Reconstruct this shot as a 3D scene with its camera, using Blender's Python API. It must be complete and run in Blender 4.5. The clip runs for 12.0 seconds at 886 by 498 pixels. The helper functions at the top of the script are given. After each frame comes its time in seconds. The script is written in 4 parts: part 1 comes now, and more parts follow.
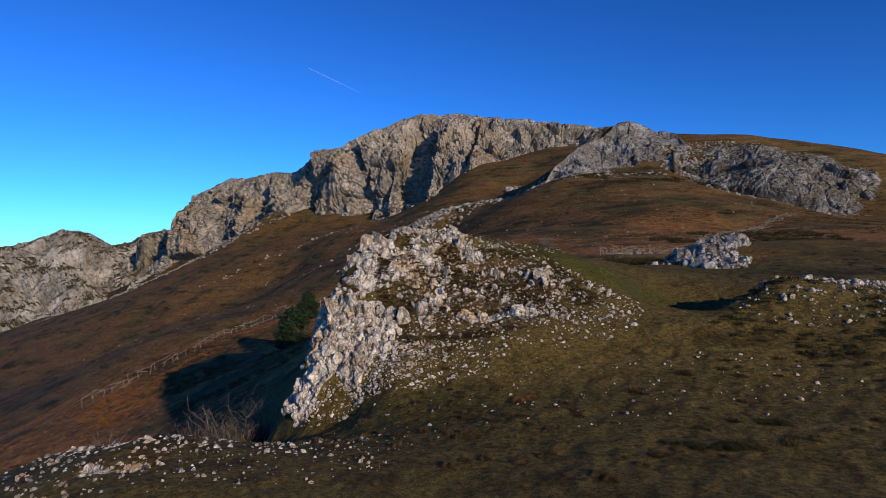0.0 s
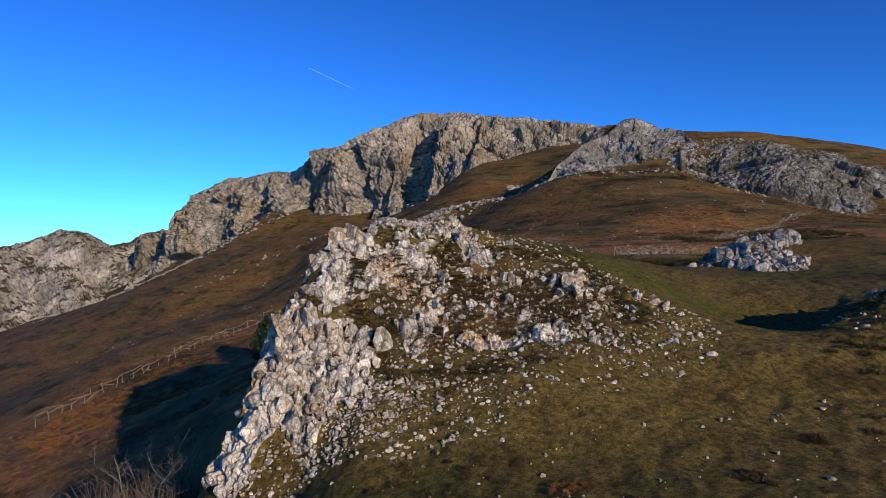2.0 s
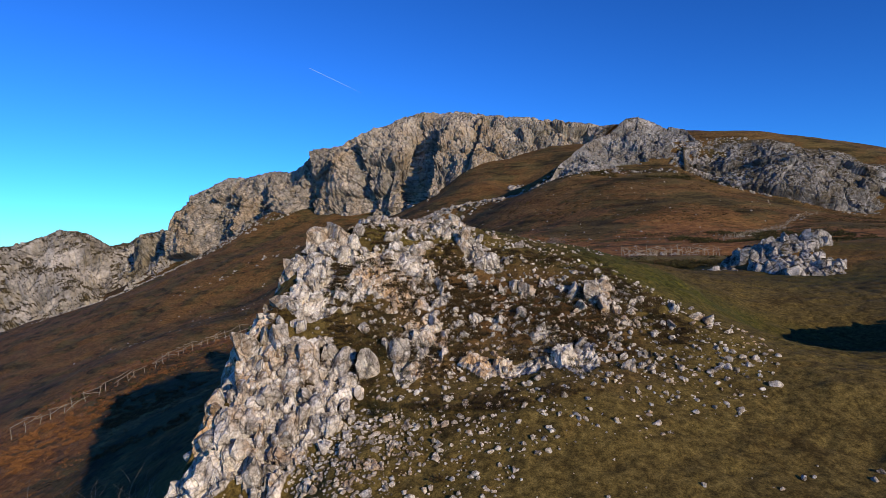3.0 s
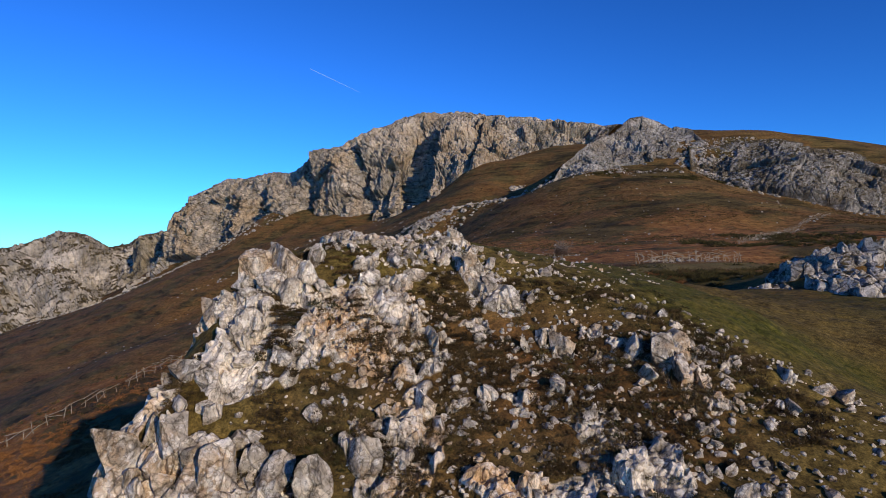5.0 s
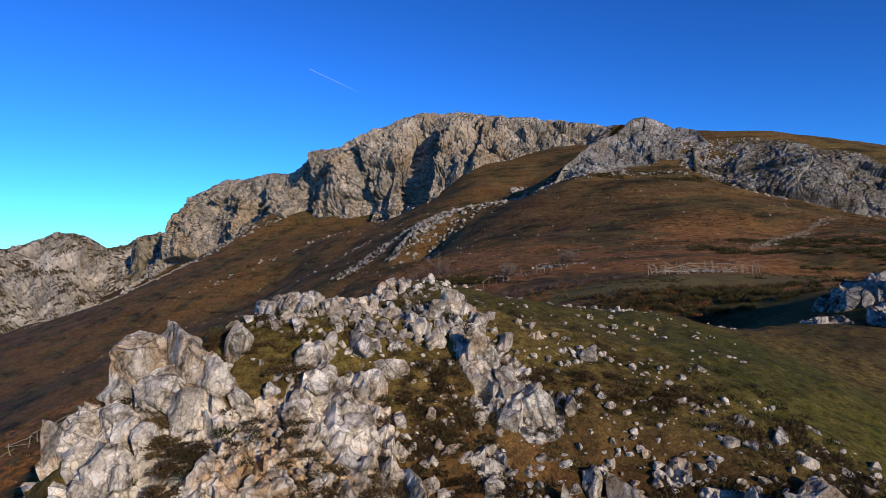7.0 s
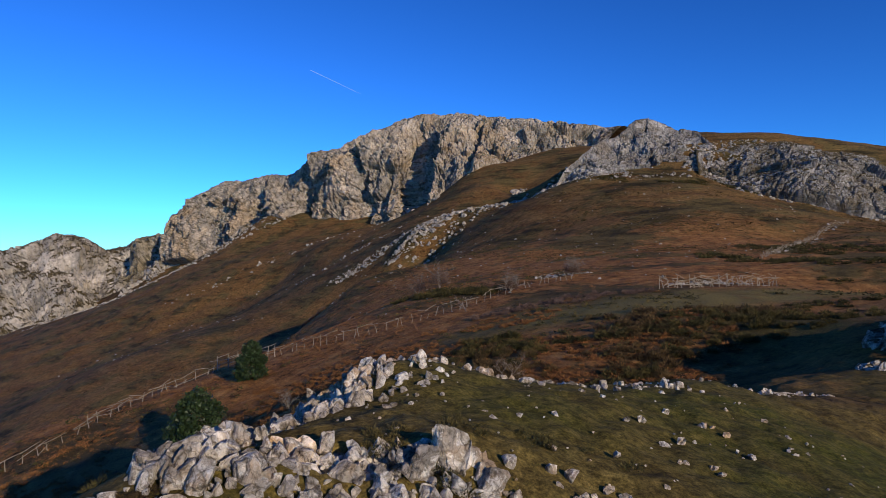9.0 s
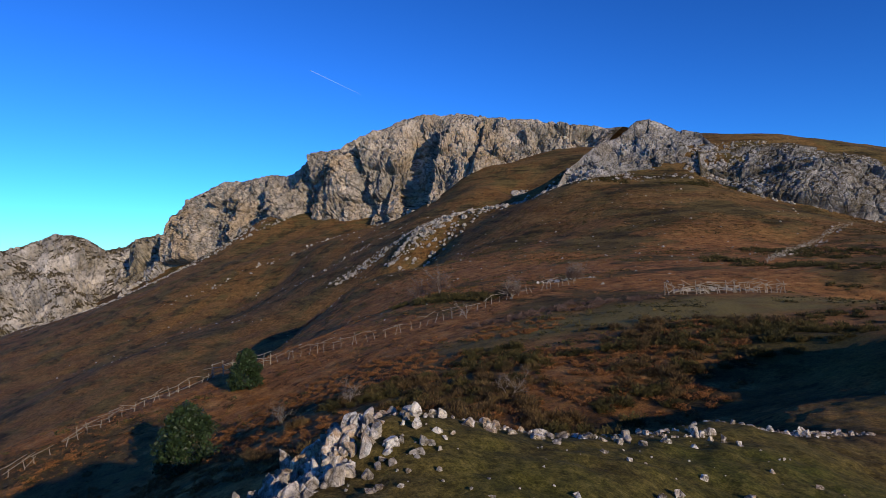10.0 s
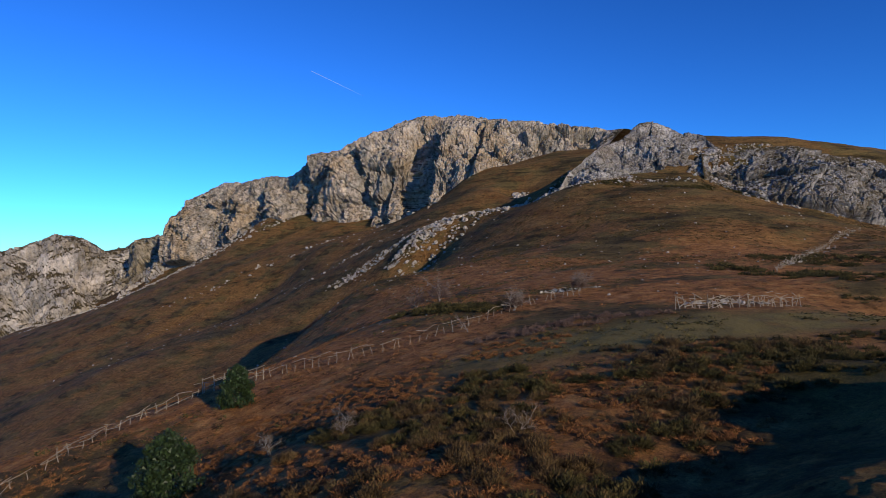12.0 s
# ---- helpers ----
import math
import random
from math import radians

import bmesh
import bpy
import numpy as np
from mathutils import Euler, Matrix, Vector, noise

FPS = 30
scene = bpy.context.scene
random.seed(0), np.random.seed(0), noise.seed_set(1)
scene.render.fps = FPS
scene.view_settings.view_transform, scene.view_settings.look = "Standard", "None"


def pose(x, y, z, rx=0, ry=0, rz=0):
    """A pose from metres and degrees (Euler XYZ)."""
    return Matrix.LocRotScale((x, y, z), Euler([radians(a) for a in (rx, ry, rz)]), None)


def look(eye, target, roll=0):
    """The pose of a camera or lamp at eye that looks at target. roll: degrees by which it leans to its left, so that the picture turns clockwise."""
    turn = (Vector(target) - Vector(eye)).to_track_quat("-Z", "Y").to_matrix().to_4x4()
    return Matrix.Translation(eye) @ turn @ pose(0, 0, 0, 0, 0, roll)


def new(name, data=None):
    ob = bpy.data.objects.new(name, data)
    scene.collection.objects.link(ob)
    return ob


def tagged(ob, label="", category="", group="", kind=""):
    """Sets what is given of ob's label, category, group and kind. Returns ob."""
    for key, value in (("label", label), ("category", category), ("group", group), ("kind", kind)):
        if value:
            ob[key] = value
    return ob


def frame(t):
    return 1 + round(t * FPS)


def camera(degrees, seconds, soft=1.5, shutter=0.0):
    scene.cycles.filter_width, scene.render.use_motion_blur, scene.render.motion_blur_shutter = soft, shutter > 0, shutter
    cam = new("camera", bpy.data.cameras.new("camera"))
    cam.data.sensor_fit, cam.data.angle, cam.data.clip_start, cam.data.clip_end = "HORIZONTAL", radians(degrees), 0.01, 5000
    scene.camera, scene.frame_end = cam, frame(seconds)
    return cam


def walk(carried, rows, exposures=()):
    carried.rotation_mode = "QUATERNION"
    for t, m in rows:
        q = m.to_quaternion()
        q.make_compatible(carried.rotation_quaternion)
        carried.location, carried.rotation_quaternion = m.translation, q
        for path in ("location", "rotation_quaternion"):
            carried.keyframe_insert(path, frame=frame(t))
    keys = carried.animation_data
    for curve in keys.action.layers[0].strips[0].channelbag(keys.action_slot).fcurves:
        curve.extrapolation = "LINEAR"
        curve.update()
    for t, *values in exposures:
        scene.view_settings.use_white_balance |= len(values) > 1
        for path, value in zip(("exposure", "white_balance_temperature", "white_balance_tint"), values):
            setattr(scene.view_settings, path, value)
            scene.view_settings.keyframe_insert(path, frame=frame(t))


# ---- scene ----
cam = camera(73.0, 12.0, 0.7)
walk(cam, [
    (0, pose(0.000, -0.000, 0.000, 90.001, -0.037, -0.001)),
    (0.5, pose(0.050, 1.738, -0.025, 89.993, -0.047, -0.008)),
    (1, pose(0.089, 3.442, -0.060, 89.996, -0.053, 0.007)),
    (1.5, pose(0.123, 5.100, -0.087, 90.008, -0.055, 0.034)),
    (2, pose(0.153, 6.706, -0.092, 90.023, -0.055, 0.068)),
    (2.5, pose(0.180, 8.253, -0.067, 90.040, -0.053, 0.104)),
    (3.5, pose(0.233, 11.155, 0.094, 90.073, -0.043, 0.169)),
    (4.5, pose(0.285, 13.790, 0.411, 90.099, -0.028, 0.213)),
    (5, pose(0.309, 15.007, 0.622, 90.110, -0.021, 0.226)),
    (5.5, pose(0.334, 16.158, 0.861, 90.118, -0.013, 0.234)),
    (6, pose(0.356, 17.247, 1.121, 90.127, -0.005, 0.237)),
    (6.5, pose(0.378, 18.276, 1.396, 90.135, 0.002, 0.237)),
    (7, pose(0.399, 19.249, 1.681, 90.145, 0.007, 0.235)),
    (8, pose(0.437, 21.039, 2.248, 90.171, 0.012, 0.233)),
    (9, pose(0.469, 22.651, 2.784, 90.209, 0.004, 0.240)),
    (9.5, pose(0.483, 23.399, 3.032, 90.233, -0.007, 0.249)),
    (10, pose(0.494, 24.112, 3.269, 90.258, -0.024, 0.260)),
    (10.5, pose(0.500, 24.790, 3.499, 90.283, -0.050, 0.274)),
    (11, pose(0.500, 25.435, 3.730, 90.306, -0.084, 0.287)),
    (11.5, pose(0.491, 26.045, 3.970, 90.325, -0.130, 0.297)),
    (12, pose(0.466, 26.620, 4.236, 90.335, -0.188, 0.298)),
], exposures=[(0, -0.24), (0.6, -0.17), (1.4, -0.07), (2.4, 0.0), (12, 0.0)])

# ---------------------------------------------------------------- light
SUN_AZ, SUN_EL = 55.0, 17.0      # degrees behind the right-hand side, above the horizon
sun_way = Vector((math.cos(radians(SUN_AZ)) * math.cos(radians(SUN_EL)),
                  -math.sin(radians(SUN_AZ)) * math.cos(radians(SUN_EL)), math.sin(radians(SUN_EL))))
world = bpy.data.worlds.new("sky")
scene.world = world
world.use_nodes = True
wn = world.node_tree
sky = wn.nodes.new("ShaderNodeTexSky")
sky.sky_type, sky.sun_disc = "NISHITA", False
sky.sun_elevation = radians(SUN_EL)
sky.sun_rotation = radians(90 + SUN_AZ)
sky.altitude, sky.air_density, sky.dust_density, sky.ozone_density = 1200, 1.0, 0.0, 3.0
deep = wn.nodes.new("ShaderNodeGamma")      # the strong, dark blue of dry winter air
deep.inputs["Gamma"].default_value = 1.4
blue = wn.nodes.new("ShaderNodeMix")
blue.data_type, blue.blend_type = "RGBA", "MULTIPLY"
blue.inputs[0].default_value, blue.inputs[7].default_value = 1.0, (0.125, 0.385, 0.72, 1)
wn.links.new(sky.outputs[0], deep.inputs["Color"])
wn.links.new(deep.outputs[0], blue.inputs[6])
wn.links.new(blue.outputs[2], wn.nodes["Background"].inputs[0])
wn.nodes["Background"].inputs[1].default_value = 0.13
sun = new("sun", bpy.data.lights.new("sun", "SUN"))
sun.data.energy, sun.data.angle, sun.data.color = 4.25, radians(0.5), (1.0, 0.83, 0.64)
sun.matrix_world = look(sun_way * 50, (0, 0, 0))


# ---------------------------------------------------------------- noise
def hashed(ix, iy, iz, seed):
    """Random numbers from 0 to 1 for whole-numbered cells."""
    n = (ix.astype(np.int64) * 374761393 + iy.astype(np.int64) * 668265263 + iz.astype(np.int64) * 2147483647 + seed * 974711) & 0xFFFFFFFF
    n = ((n ^ (n >> 13)) * 1274126177) & 0xFFFFFFFF
    n = ((n ^ (n >> 16)) * 2246822519) & 0xFFFFFFFF
    return ((n ^ (n >> 15)) & 0xFFFFFF) / float(0xFFFFFF)


def value(p, seed=0):
    i = np.floor(p)
    f = p - i
    f = f * f * (3 - 2 * f)
    out = 0
    for a in (0, 1):
        for b in (0, 1):
            for c in (0, 1):
                w = (f[:, 0] if a else 1 - f[:, 0]) * (f[:, 1] if b else 1 - f[:, 1]) * (f[:, 2] if c else 1 - f[:, 2])
                out = out + w * hashed(i[:, 0] + a, i[:, 1] + b, i[:, 2] + c, seed)
    return out * 2 - 1


def fbm(p, octaves=4, seed=0, gain=0.5):
    out, amp = 0, 1.0
    for k in range(octaves):
        out = out + amp * value(p * 2.03 ** k + 17.3 * k, seed + k)
        amp *= gain
    return out


def flat3(x, y, scale):
    return np.stack([x / scale, y / scale, 0 * x], 1)


def cells(p, seed=0, depth=True):
    """Worley cells: distance to the nearest seed point, gap to the second, a random number of the cell, and a random slant across it."""
    i = np.floor(p)
    near, second, tag = np.full(len(p), 9.0), np.full(len(p), 9.0), np.zeros(len(p))
    slant = np.zeros(len(p))
    for a in (-1, 0, 1):
        for b in (-1, 0, 1):
            for c in ((-1, 0, 1) if depth else (0,)):
                q = i + (a, b, c)
                q0, q1, q2 = q.T
                s = q + np.stack([hashed(q0, q1, q2, seed + k) for k in (1, 2, 3)], 1) * (1, 1, 1 if depth else 0)
                d = np.sqrt(((s - p) ** 2).sum(1))
                r = hashed(q0, q1, q2, seed + 7)
                closer = d < near
                second = np.where(closer, near, np.minimum(second, d))
                tag = np.where(closer, r, tag)
                tip = ((s - p) * np.stack([hashed(q0, q1, q2, seed + k) - 0.5 for k in (11, 12, 13)], 1)).sum(1)
                slant = np.where(closer, tip, slant)
                near = np.minimum(near, d)
    return near, second - near, tag, slant


def smooth(a, b, x):
    t = np.clip((x - a) / (b - a), 0, 1)
    return t * t * (3 - 2 * t)


# ---------------------------------------------------------------- lie of the land
# Spot heights (x, y, z) as on a survey map, metres from the start of the flight.
FORE = [(-4.15, 15.33, -5.05), (-2.61, 16.65, -5.31), (2.34, 16.65, -4.39), (7.29, 16.76, -4.03), (10.59, 17.75, -3.81), (-7.01, 14.89, -4.65),
        (-9.65, 17.5, -5.9), (-8.0, 17.5, -5.85), (-6.35, 17.5, -5.85), (-5.5, 17.6, -5.9), (-4.7, 17.6, -5.8), (-8.6, 20.0, -7.7), (-6.9, 20.3, -7.5), (-5.9, 20.7, -7.2), (-4.4, 20.0, -6.0), (-3.4, 20.0, -5.7), (-10.31, 18.85, -6.3), (-12.95, 17.75, -6.96), (2.89, 18.41, -4.32), (-0.96, 19.73, -4.54), (7.73, 20.83, -3.33),
        (13.23, 21.27, -2.78), (0.03, 0.15, -4.65), (0.03, 10.05, -4.65), (11.03, 6.75, -4.21), (-10.97, 6.75, -6.41), (22.03, 0.15, -3.77),
        (-21.97, 0.15, -11.03), (0.03, -26.25, -5.75), (30.83, -17.45, -3.99), (-30.77, -17.45, -13.23), (26.43, 17.75, -2.67), (-17.57, 21.05, -13.23)]
FACE_SPOTS = [(-6.15, 21.3, -6.9), (-5.1, 21.7, -4.8), (-2.83, 20.83, -4.75), (-4.67, 22.2, -3.7), (-2.72, 22.4, -3.45), (-3.84, 23.3, -2.65), (-1.59, 23.3, -3.0), (-1.84, 20.5, -4.2),
              (-1.4, 23.24, -2.8), (-4.66, 24.5, -2.1), (-3.2, 25.17, -1.13), (-2.63, 25.18, -1.0), (-1.98, 24.25, -2.05), (-1.04, 24.04, -2.1), (-1.9, 25.6, -0.78), (-2.76, 25.5, -0.6),
              (-4.22, 25.97, -1.0), (-2.04, 26.24, -0.2), (-3.93, 26.09, -0.45), (-4.3, 26.5, -0.5), (-3.0, 26.9, 0.05), (-4.6, 27.2, -1.3), (-2.4, 27.4, 0.55), (-1.48, 27.6, 0.75), (-3.4, 27.9, 0.25), (-4.9, 28.6, -2.0), (-2.4, 28.9, 0.6)]
MID_SPOTS = [(2.2, 19.07, -4.2), (-1.17, 19.65, -4.4), (-1.23, 25.95, -0.35), (-1.3, 26.5, -0.1), (-0.57, 26.95, 0.0), (-0.75, 27.4, 0.35), (-0.78, 26.1, -0.75), (0.03, 26.63, -0.45), (0.3, 25.97, -0.98), (-0.4, 24.96, -1.62),
             (0.82, 24.83, -1.75), (0.21, 23.7, -2.55), (-0.67, 23.4, -2.7), (1.3, 22.2, -3.0), (2.75, 22.4, -2.65), (2.15, 23.13, -2.55), (1.43, 24.43, -2.0), (2.15, 24.85, -1.62), (2.4, 25.97, -1.3), (1.63, 27.0, -0.4),
             (0.96, 27.76, 0.2), (1.36, 28.03, 0.22), (2.04, 27.05, -0.28), (2.96, 26.2, -0.92), (2.5, 28.1, 0.08), (3.04, 20.42, -3.6), (-0.76, 28.8, 0.8), (0.57, 28.5, 0.85)]
SLOPE_SPOTS = [(3.6, 25.05, -1.4), (3.7, 24.67, -1.75), (4.45, 25.68, -1.05), (4.75, 24.82, -1.48), (4.4, 23.28, -2.42), (6.18, 24.03, -2.08), (6.13, 25.2, -1.62), (4.68, 24.13, -2.05), (6.84, 24.0, -2.12), (7.2, 22.8, -2.62),
               (8.17, 21.64, -2.75), (4.17, 28.1, -0.15), (3.41, 28.97, 0.12), (4.99, 28.45, -0.25), (-0.99, 32.5, 0.75), (-1.4, 31.8, 0.55), (1.54, 32.35, 0.62), (3.13, 31.5, 0.42), (-0.18, 33.0, 0.85), (0.4, 29.9, 0.8)]
BACK = [(7.63, 29.04, -0.88), (1.17, 30.65, 0.66), (3.52, 31.24, 0.22), (-1.32, 31.53, 0.44), (3.23, 31.68, 0.44), (2.05, 31.68, 0.66),
        (1.47, 32.27, 0.66), (-0.29, 33, 0.88), (3.08, 33.88, 0.22), (8.21, 34.03, -0.66), (5.72, 35.64, -0), (7.04, 36.52, -0.44),
        (15.84, 43.27, -1.32), (15.25, 42.68, -1.1), (20.5, 46.3, 0.2), (18.9, 39.9, -1.2), (12.5, 31, -2.1), (13.6, 25, -1.2), (12.6, 26.6, -2.9), (11.2, 25.6, -2.8), (11.2, 28.2, -2.9), (13.5, 28.3, -2.7), (9.3, 28.8, -2.0), (14.6, 30.5, -2.0),
        (16.7, 26.4, -1.5), (21, 27.5, -1.4), (31, 36, -0.8), (28, 44, 0.4), (30, 52, 0.8)]
GULLY = [(-6.0, 24.6, -7.0), (-6.4, 26.5, -7.0), (-8.1, 24.6, -10.0), (-7.0, 29.5, -6.5), (-5.6, 32.8, -4.6), (-11.5, 24.5, -11.5),
         (-13, 30, -11.5), (-16, 36, -11.5), (-23, 37, -14.2), (-26, 56, -13.4), (-33, 46, -16), (-36.5, 76.6, -13.4), (-3.5, 32.8, -2.6), (-2.3, 35.7, -2.9), (0.2, 35.7, -1.0), (0.4, 38.6, -3.0),
         (4.2, 40, -3.2), (9.5, 46, -3.6), (11, 54, -3.1), (16, 52, -2.6), (2.6, 46.3, -3.6), (-1.2, 48.3, -4.0), (-30, 26, -16), (-6.6, 44.4, -5.7), (7, 39.5, -2.2), (12.7, 39.2, -1.2), (9.2, 37.6, -0.75), (11.1, 42.9, -1.55)]
VALLEY = [(7.37, 54.26, -3.32), (21.12, 56.2, -1.0), (4.76, 56.87, -3.7), (-6.76, 58.62, -5.92), (15.7, 60.07, -1.4), (-0.57, 60.94, -4.66),
          (-15.67, 61.33, -10.08), (4.18, 67.91, -3.48), (-15.67, 71.3, -9.86), (26.83, 73.43, -0.9), (18.6, 73.72, -1.0), (31.28, 78.65, -0.6),
          (-4.44, 82.91, -5.19), (4.27, 85.24, -3.16), (-24.48, 88.53, -10.31), (15.7, 91.34, -1.11), (-0.18, 102.56, -2.44), (-32.7, 71.49, -13.0),
          (-23.99, 59.88, -12.3), (23.44, 57.94, -1.3), (52.48, 94.72, 1.41), (36.99, 73.43, -0.86), (58.29, 48.26, -0.23), (38.93, 28.9, 1.18)]
HILL = [(35.05, 153.41, 2.42), (81.99, 160.75, 5.06), (-15.99, 151.21, -8.36), (-50, 257, -24), (-4.99, 273.68, 0.88), (41.51, 368.72, 34.32),
        (-176, 287, -60), (-128, 257, -40), (-147.25, 277.05, -46.42), (-173, 366, -43), (-147.55, 437.36, -8.14), (-0.29, 112.49, -2.64), (60.2, 322.7, 44.1),
        (23.6, 366.7, 40.4), (28.4, 315.3, 19.9), (51.4, 278.7, 27.2), (3.1, 264, 6.5), (-21.5, 286, 1.9), (-80, 396, 4.9),
        (-142.6, 498.7, 9.9), (-47.7, 366.7, 8), (-99, 387, -16), (-123, 357, -34), (-110, 267, -34), (-22, 183.3, -5.2)]
RISE = [(110, 289, 55.5), (120, 281, 52.8), (107.5, 262, 41.5), (135, 272, 50.8), (158, 266, 47), (185, 260, 41), (58.5, 173.1, 9.4), (35.8, 143.7, 2.5), (28.2, 205.3, 7.4), (79.6, 173.1, 9.4), (87.9, 154, 6.2), (82.8, 212.7, 21.8),
        (139.1, 310.9, 57.3), (164.4, 308, 55.4), (203.9, 300.7, 49.6), (63.3, 110, 1), (44.2, 83.6, -1.8), (78.2, 251.5, 32.1),
        (106.5, 243.5, 27), (116.8, 228.8, 20.3), (133.1, 221.5, 15.2), (148.3, 217.1, 12.8), (88, 302, 52), (-375, 632, -66)]
DROP = [(-45, 117, -24), (-54, 112, -28), (-30, 127, -17), (-70, 140, -38), (-60, 190, -36), (-110, 190, -48)]
EDGE = [(147, 484, 66), (293, 440, 37), (440, 147, -7), (293, 0, -15), (0, -293, -44), (-293, 0, -103),
        (-367, 220, -117), (-616, 587, -117), (-880, 880, -88), (-440, 1027, -59), (0, 1174, 29), (734, 734, 0),
        (880, 0, -29), (0, -1027, -88), (-1027, 0, -132)]
# Crest and foot lines of the crags (x, y, z).
MAIN_CREST = [(-330.8, 721.6, 19.7), (-298, 704, 53.4), (-258.5, 677.6, 69.4), (-233.5, 660, 77.2), (-188.2, 630.7, 76.7), (-152.5, 604.3, 78.4), (-129.2, 586.7, 88.4), (-93.5, 564.7, 95.3), (-68.5, 550, 107.7), (-43, 542.7, 112.6), (-23.1, 536.8, 119.6), (1.1, 530.9, 122.1), (20.1, 525.1, 119.7), (43, 516.3, 114.9), (69.4, 506, 111.2), (88, 495.7, 102.6), (109.7, 484, 99.2), (131.5, 469.3, 96.2)]
MAIN_FOOT = [(-316, 689.3, -12.6), (-269.2, 645.3, -6.8), (-236.8, 616, -0.7), (-201.1, 586.7, 7.4), (-179.3, 569.1, 20.2), (-154.1, 550, 35.5), (-121, 520.7, 28.1), (-82.9, 491.3, 23.9), (-55.8, 469.3, 21.3), (-37.9, 457.6, 24.9), (-28, 476.7, 31.8), (-15.8, 418, 29.2), (4.8, 425.3, 44.9), (24.6, 440, 61.8), (47.1, 447.3, 66), (66.6, 457.6, 74.1), (90.9, 466.4, 77.2), (110.9, 454.7, 77.6)]
LEFT_CREST = [(-758.7, 968, 1.4), (-704.9, 968, 7.7), (-663.8, 960.7, 12.1), (-646, 960.7, 15.6), (-608.5, 957.7, 27.1), (-570, 938.7, 21.4), (-535.2, 924, 13.5), (-501.3, 902, 4.1), (-464.4, 880, 7.3), (-421.2, 843.3, 18), (-364.2, 792, 21.4), (-310.6, 740.7, 13.4)]
LEFT_FOOT = [(-462.6, 586.7, -92.8), (-419.9, 586.7, -79.5), (-398.5, 586.7, -71.5), (-382.5, 586.7, -66.1), (-371.2, 594, -61.6), (-355, 594, -57.3), (-340.4, 601.3, -53.1), (-321.2, 601.3, -47.7), (-308.7, 608.7, -41.1), (-292.9, 616, -32.1), (-273.8, 623.3, -23.5), (-251.1, 623.3, -11)]
TOR_CREST = [(47.9, 262.1, 34.7), (56.5, 270.1, 42.4), (65.0, 276.1, 49.3), (72.0, 280.1, 53.4), (77.5, 282.1, 57.2), (83.4, 284.1, 61.3), (89.1, 284.1, 62.3), (96.1, 283.1, 60.1), (101.0, 280.0, 56.6), (107.5, 277.0, 53.0), (111.0, 268.0, 46.0)]
TOR_FOOT = [(44.2, 260.1, 28.6), (48.9, 258.1, 29.7), (56.3, 255.1, 32.2), (63.0, 253.1, 33.0), (71.4, 251.1, 31.9), (79.6, 250.1, 33.7), (87.7, 249.1, 33.2), (95.0, 250.1, 32.0), (104.0, 256.0, 36.0)]
SLAB_CREST = [(101.4, 264.1, 43.5), (112.3, 263.1, 44.7), (120.8, 262.1, 46.7), (131.9, 260.1, 45.9), (141.2, 257.1, 44.3), (152.4, 254.1, 41.8), (166.7, 250.1, 38.1), (184.9, 244.1, 33.4)]
SLAB_FOOT = [(94.9, 246.1, 31.3), (102.5, 240.1, 26.4), (107.6, 234.1, 24.2), (116.0, 228.1, 20.1), (123.1, 224.1, 19.0), (128.7, 221.1, 17.3), (134.9, 218.1, 14.5), (152.6, 214.1, 10.6)]
# the ground meets each crag a little above its foot line
SKIRT = [(x, y + 3, z + 0.6) for x, y, z in MAIN_FOOT + LEFT_FOOT[::2]] + [(x, y + 1.0, z + 0.2) for x, y, z in TOR_FOOT[::2] + SLAB_FOOT[::2]] + [(-20, 285, 6.0), (-4.5, 280, 10.5), (14, 276, 17.0), (16, 288, 22.5), (-12, 297, 14.0)]
SPOTS = np.array(FORE + FACE_SPOTS + MID_SPOTS + SLOPE_SPOTS + BACK + GULLY + VALLEY + HILL + RISE + DROP + EDGE + SKIRT, float)


def warp(x, y):
    """Bearing and logarithm of the distance from a point behind the start: relief grows with distance."""
    yy = y + 4.0
    r = np.hypot(x, yy) + 1e-6
    return np.stack([np.sin(np.arctan2(x, yy) / 2) * 2.0, np.cos(np.arctan2(x, yy) / 2) * 2.0, np.log(r + 1.0)], 1)


W = warp(SPOTS[:, 0], SPOTS[:, 1])
SOFT = 0.03


def kernel(a, b):
    return -np.sqrt(((a[:, None] - b[None]) ** 2).sum(-1) + SOFT ** 2)


K = kernel(W, W) + np.eye(len(W)) * 2.5e-3
lift = np.linalg.lstsq(np.block([[K, np.ones((len(W), 1))], [np.ones((1, len(W))), np.zeros((1, 1))]]), np.r_[SPOTS[:, 2], 0], rcond=None)[0]


def land(x, y):
    """The smooth lie of the land."""
    x, y = np.atleast_1d(np.asarray(x, float)), np.atleast_1d(np.asarray(y, float))
    out = np.empty(len(x))
    for s in range(0, len(x), 20000):
        out[s:s + 20000] = kernel(warp(x[s:s + 20000], y[s:s + 20000]), W) @ lift[:-1] + lift[-1]
    level = smooth(4.0, 11.0, np.hypot(x, y + 4.0))
    return out * level - 4.65 * (1 - level)


def blob(x, y, cx, cy, rx, ry, turn=0.0):
    c, s = math.cos(radians(turn)), math.sin(radians(turn))
    u, v = (x - cx) * c + (y - cy) * s, -(x - cx) * s + (y - cy) * c
    return np.exp(-((u / rx) ** 2 + (v / ry) ** 2) ** 2)


